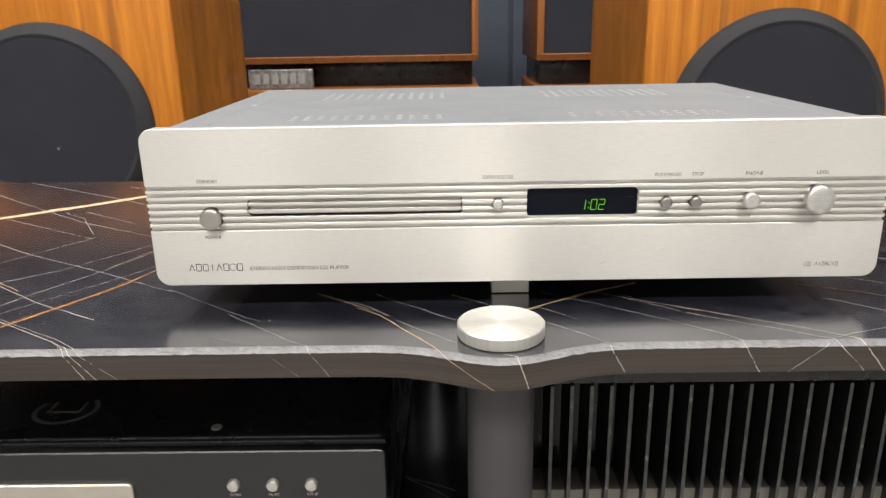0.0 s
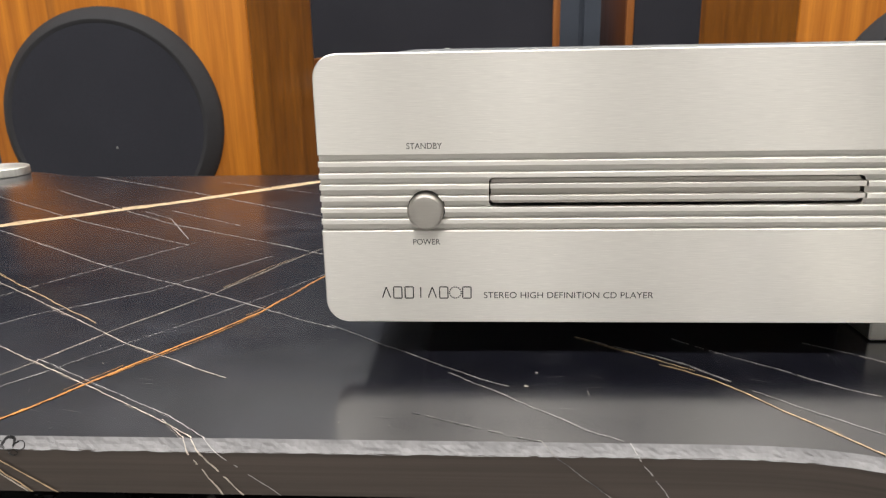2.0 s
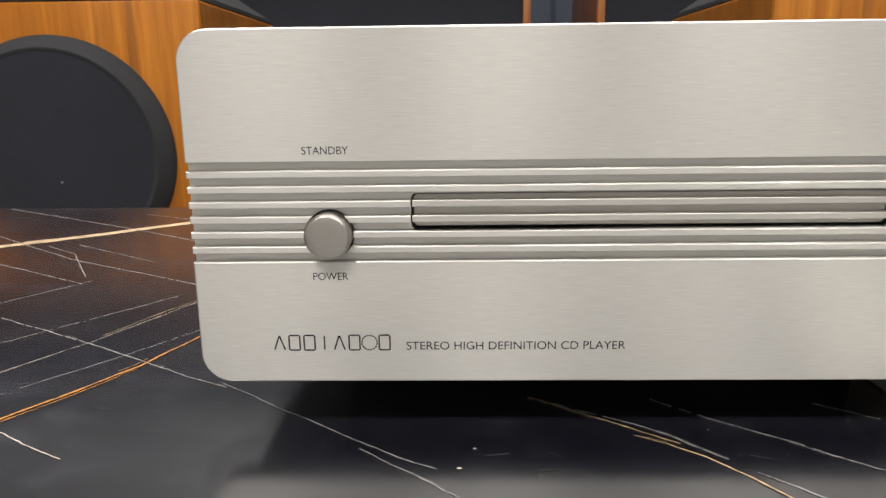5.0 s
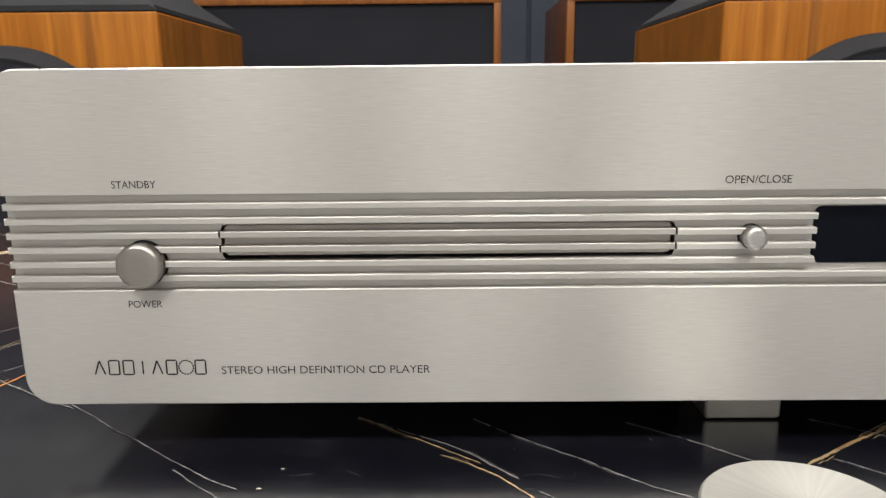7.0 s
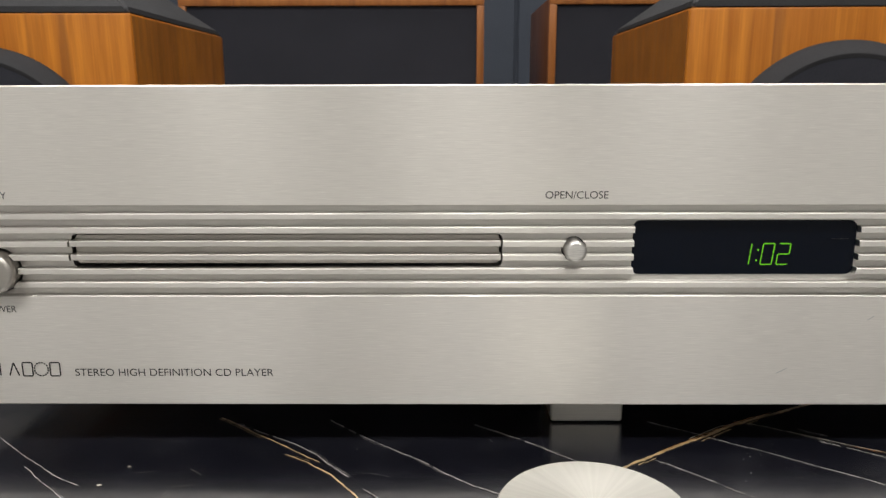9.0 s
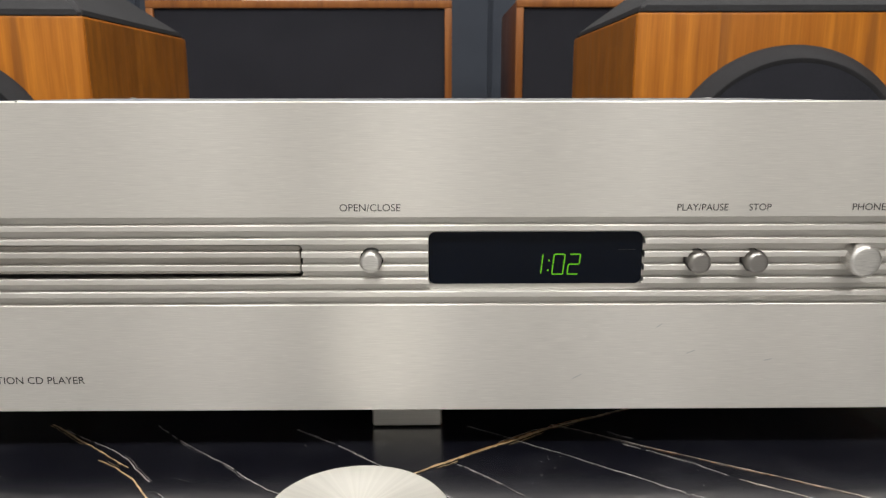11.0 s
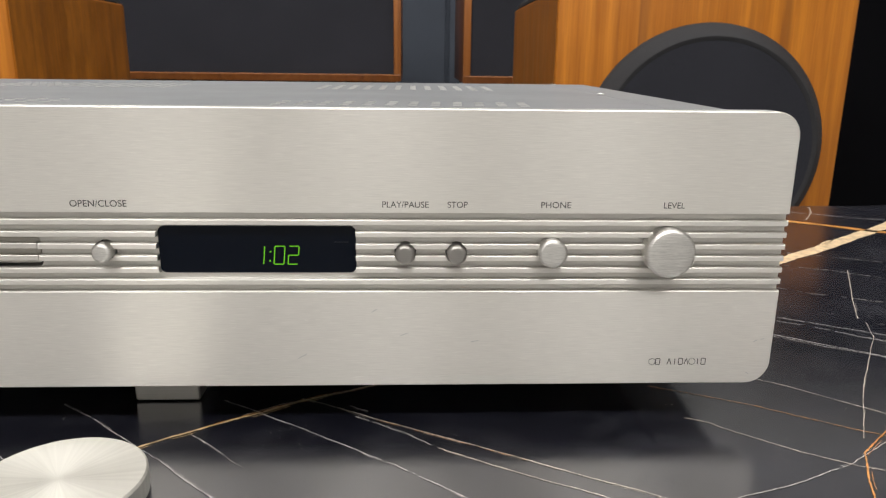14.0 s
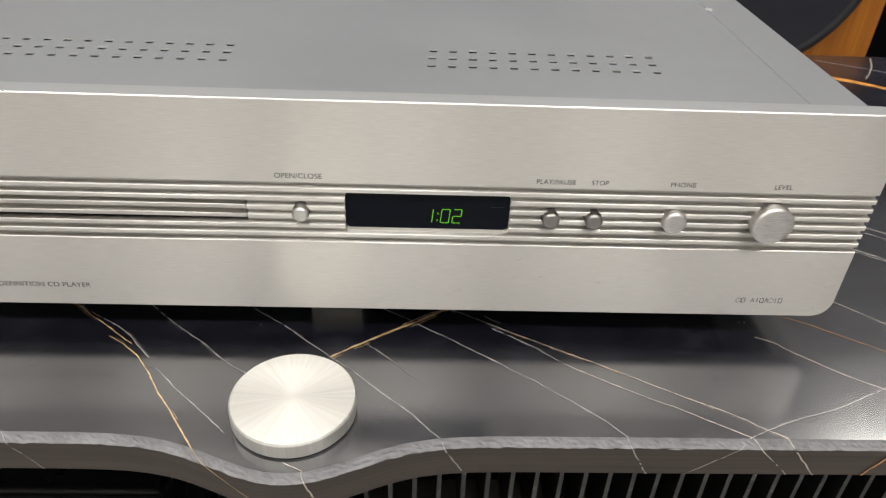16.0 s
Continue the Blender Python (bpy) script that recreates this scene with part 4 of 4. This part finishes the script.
# faint printed ring and corner on the cover
ring = bmesh.new()
RC = (-0.3005, 0.0060)
segs = [radians(150 + i * 5) for i in range(52)]
ro = [ring.verts.new((RC[0] + 0.0215 * math.cos(a), RC[1] + 0.0190 * math.sin(a), bz + 0.00025)) for a in segs]
ri = [ring.verts.new((RC[0] + 0.0183 * math.cos(a), RC[1] + 0.0158 * math.sin(a), bz + 0.00025)) for a in segs]
for i in range(51):
    ring.faces.new((ro[i], ro[i + 1], ri[i + 1], ri[i]))
box(ring, RC[0] - 0.012, RC[0] + 0.011, RC[1] - 0.004, RC[1] - 0.002, bz + 0.0001, bz + 0.00025)
box(ring, RC[0] - 0.012, RC[0] - 0.010, RC[1] - 0.002, RC[1] + 0.010, bz + 0.0001, bz + 0.00025)
box(ring, RC[0] + 0.009, RC[0] + 0.011, RC[1] - 0.002, RC[1] + 0.010, bz + 0.0001, bz + 0.00025)
part("printed_ring", ring, M_GREYPRINT, black_player, "faint grey ring emblem", smooth=False)
for fx in (-0.46, -0.13):
    for fy in (0.0, 0.26):
        part("foot", lathe([(0.018, -0.1998), (0.018, -0.191), (0.016, -0.189)], 24, (fx, fy, 0)), M_RUBBER, black_player)

# ---- the amplifier with cooling fins ----
amp = thing("power_amplifier", "black power amplifier with upright cooling fins, on the lower shelf", "amplifier")
part("body", boxes((0.012, 0.560, 0.032, 0.33, -0.192, -0.040), bevel=0.003), M_BLACK, amp, "black metal body")
part("fin_base", boxes((0.012, 0.560, 0.004, 0.031, -0.192, -0.1400), bevel=0.001), M_FINBASE, amp, "pale ledge under the fins")
for i in range(42):
    x = 0.0122 + i * 0.01287
    side = [(-0.0050, -0.1900), (-0.0050, -0.0555), (0.0315, -0.0555), (0.0315, -0.1395), (0.0035, -0.1395), (0.0035, -0.1900)]
    fin = part("fin", loft(bmesh.new(), [[(q, y, z) for y, z in side] for q in (x - 0.00115, x + 0.00115)]), M_FIN, amp, smooth=False)
    fin.data.materials.append(M_FINEDGE)
    for f in fin.data.polygons:
        f.material_index = 1 if f.normal.y < -0.5 else 0
part("top_bar", boxes((0.012, 0.560, -0.003, 0.0315, -0.0550, -0.0430), bevel=0.001), M_BLACK, amp)
for fx in (0.06, 0.51):
    for fy in (0.04, 0.29):
        part("foot", lathe([(0.018, -0.1998), (0.018, -0.192), (0.016, -0.190)], 24, (fx, fy, 0)), M_RUBBER, amp)


# ---- added cables that block light behind the rack ----
def light_blocking_cable(x, y, z0, z1, r, bow):
    """A thick black cable down to the shelf, added to keep light off it."""
    bm = bmesh.new()
    rings = []
    for i in range(15):
        f = i / 14
        c = Vector((x + bow * math.sin(f * math.pi), y + 0.01 * math.sin(f * 5), z0 + (z1 - z0) * f))
        rings.append([c + Vector((r * math.cos(a), r * math.sin(a), 0)) for a in [k * math.pi / 6 for k in range(12)]])
    loft(bm, rings)
    t = thing("cable", "thick black cable added between the rack shelves to block light", "cable", group="cables")
    part("sheath", bm, M_RUBBER, t)
    part("plug", lathe([(r * 1.5, 0.0), (r * 1.6, 0.004), (r * 1.6, 0.030), (r * 1.1, 0.036)], 24, (x, y, z1)), M_RUBBER, t, "black rubber plug")


for k, cx in enumerate((-0.086, -0.070, -0.053, -0.037, -0.021, -0.004, 0.010)):
    light_blocking_cable(cx, 0.352 + 0.012 * (k % 2), -0.020, -0.1995, 0.0078, 0.004 * (-1) ** k)


# ---- the loudspeakers behind the rack ----
def loudspeaker(x0, x1, y0, y1, zt, turn, gx, label):
    cx = (x0 + x1) / 2
    t = thing("loudspeaker", label, "loudspeaker", (cx, y0, FLOOR), group="teak loudspeakers")
    t.rotation_euler.z = radians(turn)
    w, d, h = (x1 - x0) / 2, y1 - y0, zt - FLOOR
    part("cabinet", boxes((-w, w, 0, d, 0.02, h), bevel=0.004), M_TEAK, t, "orange teak veneer cabinet")
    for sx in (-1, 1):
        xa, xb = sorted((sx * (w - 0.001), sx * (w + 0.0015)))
        part("side_panel", boxes((xa, xb, 0.004, d - 0.004, 0.024, h - 0.004)), M_TEAKSIDE, t, "mottled teak veneer side, shade put into its browner colour", smooth=False)
    part("plinth", boxes((-w + 0.03, w - 0.03, 0.03, d - 0.03, 0, 0.021)), M_BLACK, t, smooth=False)
    i, r = 0.105, 0.085
    lo = [(-w + 0.003, 0.003), (w - 0.003, 0.003), (w - 0.003, d - 0.003), (-w + 0.003, d - 0.003)]
    hi = [(-w + i, i), (w - i, i), (w - i, d - i), (-w + i, d - i)]
    cap = loft(bmesh.new(), [[(a, b, h + 0.0005) for a, b in lo], [(a, b, h + 0.008) for a, b in lo], [(a, b, h + r) for a, b in hi]])
    bmesh.ops.bevel(cap, geom=cap.edges[:], offset=0.006, segments=2, affect="EDGES")
    part("top_cap", cap, M_CAP, t, "dark grey sloping cap")
    zc = -FLOOR - 0.0125
    part("grille_rim", lathe([(0.199, 0.0), (0.199, 0.006), (0.196, 0.012), (0.181, 0.028), (0.178, 0.030), (0.175, 0.0296), (0.172, 0.0285), (0.158, 0.022)], 96, (gx, 0, zc), "y"), M_RIMFOAM, t, "dark grey round foam rim")
    part("grille", lathe([(0.1725, 0.0225), (0.1725, 0.0282), (0.10, 0.0288), (0.02, 0.0290)], 96, (gx, 0, zc), "y"), M_GRILLE, t, "black round grille cloth")
    part("grille_pin", lathe([(0.0022, 0.0), (0.0022, 0.0300), (0.001, 0.0306)], 16, (-0.004, 0, zc - 0.042), "y"), M_BADGE, t)
    return t


loudspeaker(-1.057, -0.575, 1.035, 1.570, 0.2390, 1.2, -0.016, "orange teak loudspeaker with a round black grille and grey cap")
loudspeaker(0.320, 0.797, 0.942, 1.510, 0.2350, -0.9, 0.008, "orange teak loudspeaker with a round black grille and grey cap")


def boxed_speaker(name, x0, x1, y0, y1, z0, z1, label, side):
    """Cabinet with a thin wooden frame round a recessed black grille."""
    t = thing(name, label, "loudspeaker", ((x0 + x1) / 2, y0, z0), group="stacked loudspeakers")
    w, d, h, f = (x1 - x0) / 2, y1 - y0, z1 - z0, 0.021
    part("cabinet", boxes((-w + 0.001, w - 0.001, 0.022, d, 0.001, h - 0.001), bevel=0.002), side, t, "dark teak cabinet")
    for nm, dims in (("frame_top", (-w, w, 0, 0.0215, h - f, h)), ("frame_bottom", (-w, w, 0, 0.0215, 0, f)),
                     ("frame_side", (-w, -w + f, 0, 0.0215, f, h - f)), ("frame_side", (w - f, w, 0, 0.0215, f, h - f))):
        rail = boxes(dims, bevel=0.002)
        # Added slope: the bottom rail's front faces downwards so that it renders darker.
        if nm == "frame_bottom":
            for v in rail.verts:
                if v.co.z < f / 2 and v.co.y < 0.01:
                    v.co.y += 0.012
        part(nm, rail, M_TRIM, t, "orange teak frame")
    part("grille", boxes((-w + f, w - f, 0.010, 0.0215, f, h - f)), M_GRILLE, t, "black grille cloth", smooth=False)
    return t


boxed_speaker("boxed_loudspeaker", -0.830, 0.056, 1.980, 2.45, 0.0545, 0.3735, "teak-framed loudspeaker lying on its side on another cabinet", M_WALNUT)
boxed_speaker("boxed_loudspeaker", 0.238, 1.120, 1.930, 2.42, 0.0535, 0.3705, "teak-framed loudspeaker lying on its side on another cabinet", M_WALNUT)
for x0, x1, y0, y1 in ((-0.830, 0.058, 1.960, 2.45), (0.236, 1.120, 1.915, 2.42)):
    t = thing("plinth_block", "low black plinth between two stacked loudspeakers", "plinth", ((x0 + x1) / 2, y0, -0.0255), group="plinths")
    w = (x1 - x0) / 2
    part("block", boxes((-w + 0.02, w - 0.02, 0.105, y1 - y0, 0, 0.0795), bevel=0.002), M_BLACK, t)
    c = thing("low_cabinet", "teak cabinet with a black grille standing on the floor", "loudspeaker", ((x0 + x1) / 2, y0, FLOOR), group="low cabinets")
    h = -0.0260 - FLOOR
    part("cabinet", boxes((-w, w, 0.022, y1 - y0, 0, h), bevel=0.002), M_TRIM, c, "teak cabinet")
    part("frame_top", boxes((-w, w, 0, 0.0215, h - 0.021, h), bevel=0.002), M_TRIM, c, "orange teak frame")
    part("frame_bottom", boxes((-w, w, 0, 0.0215, 0, 0.021), bevel=0.002), M_TRIM, c)
    for a, b in ((-w, -w + 0.021), (w - 0.021, w)):
        part("frame_side", boxes((a, b, 0, 0.0215, 0.021, h - 0.021), bevel=0.002), M_TRIM, c)
    part("grille", boxes((-w + 0.021, w - 0.021, 0.010, 0.0215, 0.021, h - 0.021)), M_GRILLE, c, smooth=False)

# cast badge leaning on the plinth
badge = thing("badge", "cast grey metal badge standing before the black plinth", "badge", (-0.587, 1.985, -0.0250))
part("plate", slab(-0.105, 0.105, 0.0, 0.062, 0.006, 0.0, 0.012, 0.002, 4), M_BADGE, badge)
bm = bmesh.new()
for i in range(6):
    x = -0.085 + i * 0.029
    box(bm, x, x + 0.018, -0.003, 0.001, 0.016, 0.048)
part("raised_bars", bm, M_RAISED, badge, "plain raised bars", smooth=False)

for x0, x1, y, z in ((-0.56, -0.207, 2.02, 0.3738), (0.44, 0.586, 1.97, 0.3708)):
    t = thing("paper_stack", "white stack of papers lying on the loudspeaker", "paper", ((x0 + x1) / 2, y, z), group="paper stacks")
    w = (x1 - x0) / 2
    for k in range(5):
        part("sheet", boxes((-w + 0.003 * (k % 2), w - 0.004 * ((k + 1) % 2), 0.002 * k, 0.25, 0.007 * k, 0.007 * k + 0.0066), bevel=0.001, seg=1), M_PAPER, t)

# black cabinet beyond the right-hand loudspeaker
blk = thing("black_cabinet", "tall plain black cabinet standing beside the loudspeaker", "cabinet", (1.35, 1.30, FLOOR))
part("body", boxes((-0.42, 0.42, 0, 0.6, 0.02, 1.30), bevel=0.004), M_BLACK, blk)
part("grille", boxes((-0.41, 0.41, -0.015, 0.0, 0.05, 1.28), bevel=0.003), M_VELVET, blk, "deep black cloth front")
part("plinth", boxes((-0.40, 0.40, 0.02, 0.58, 0, 0.021)), M_BLACK, blk, smooth=False)
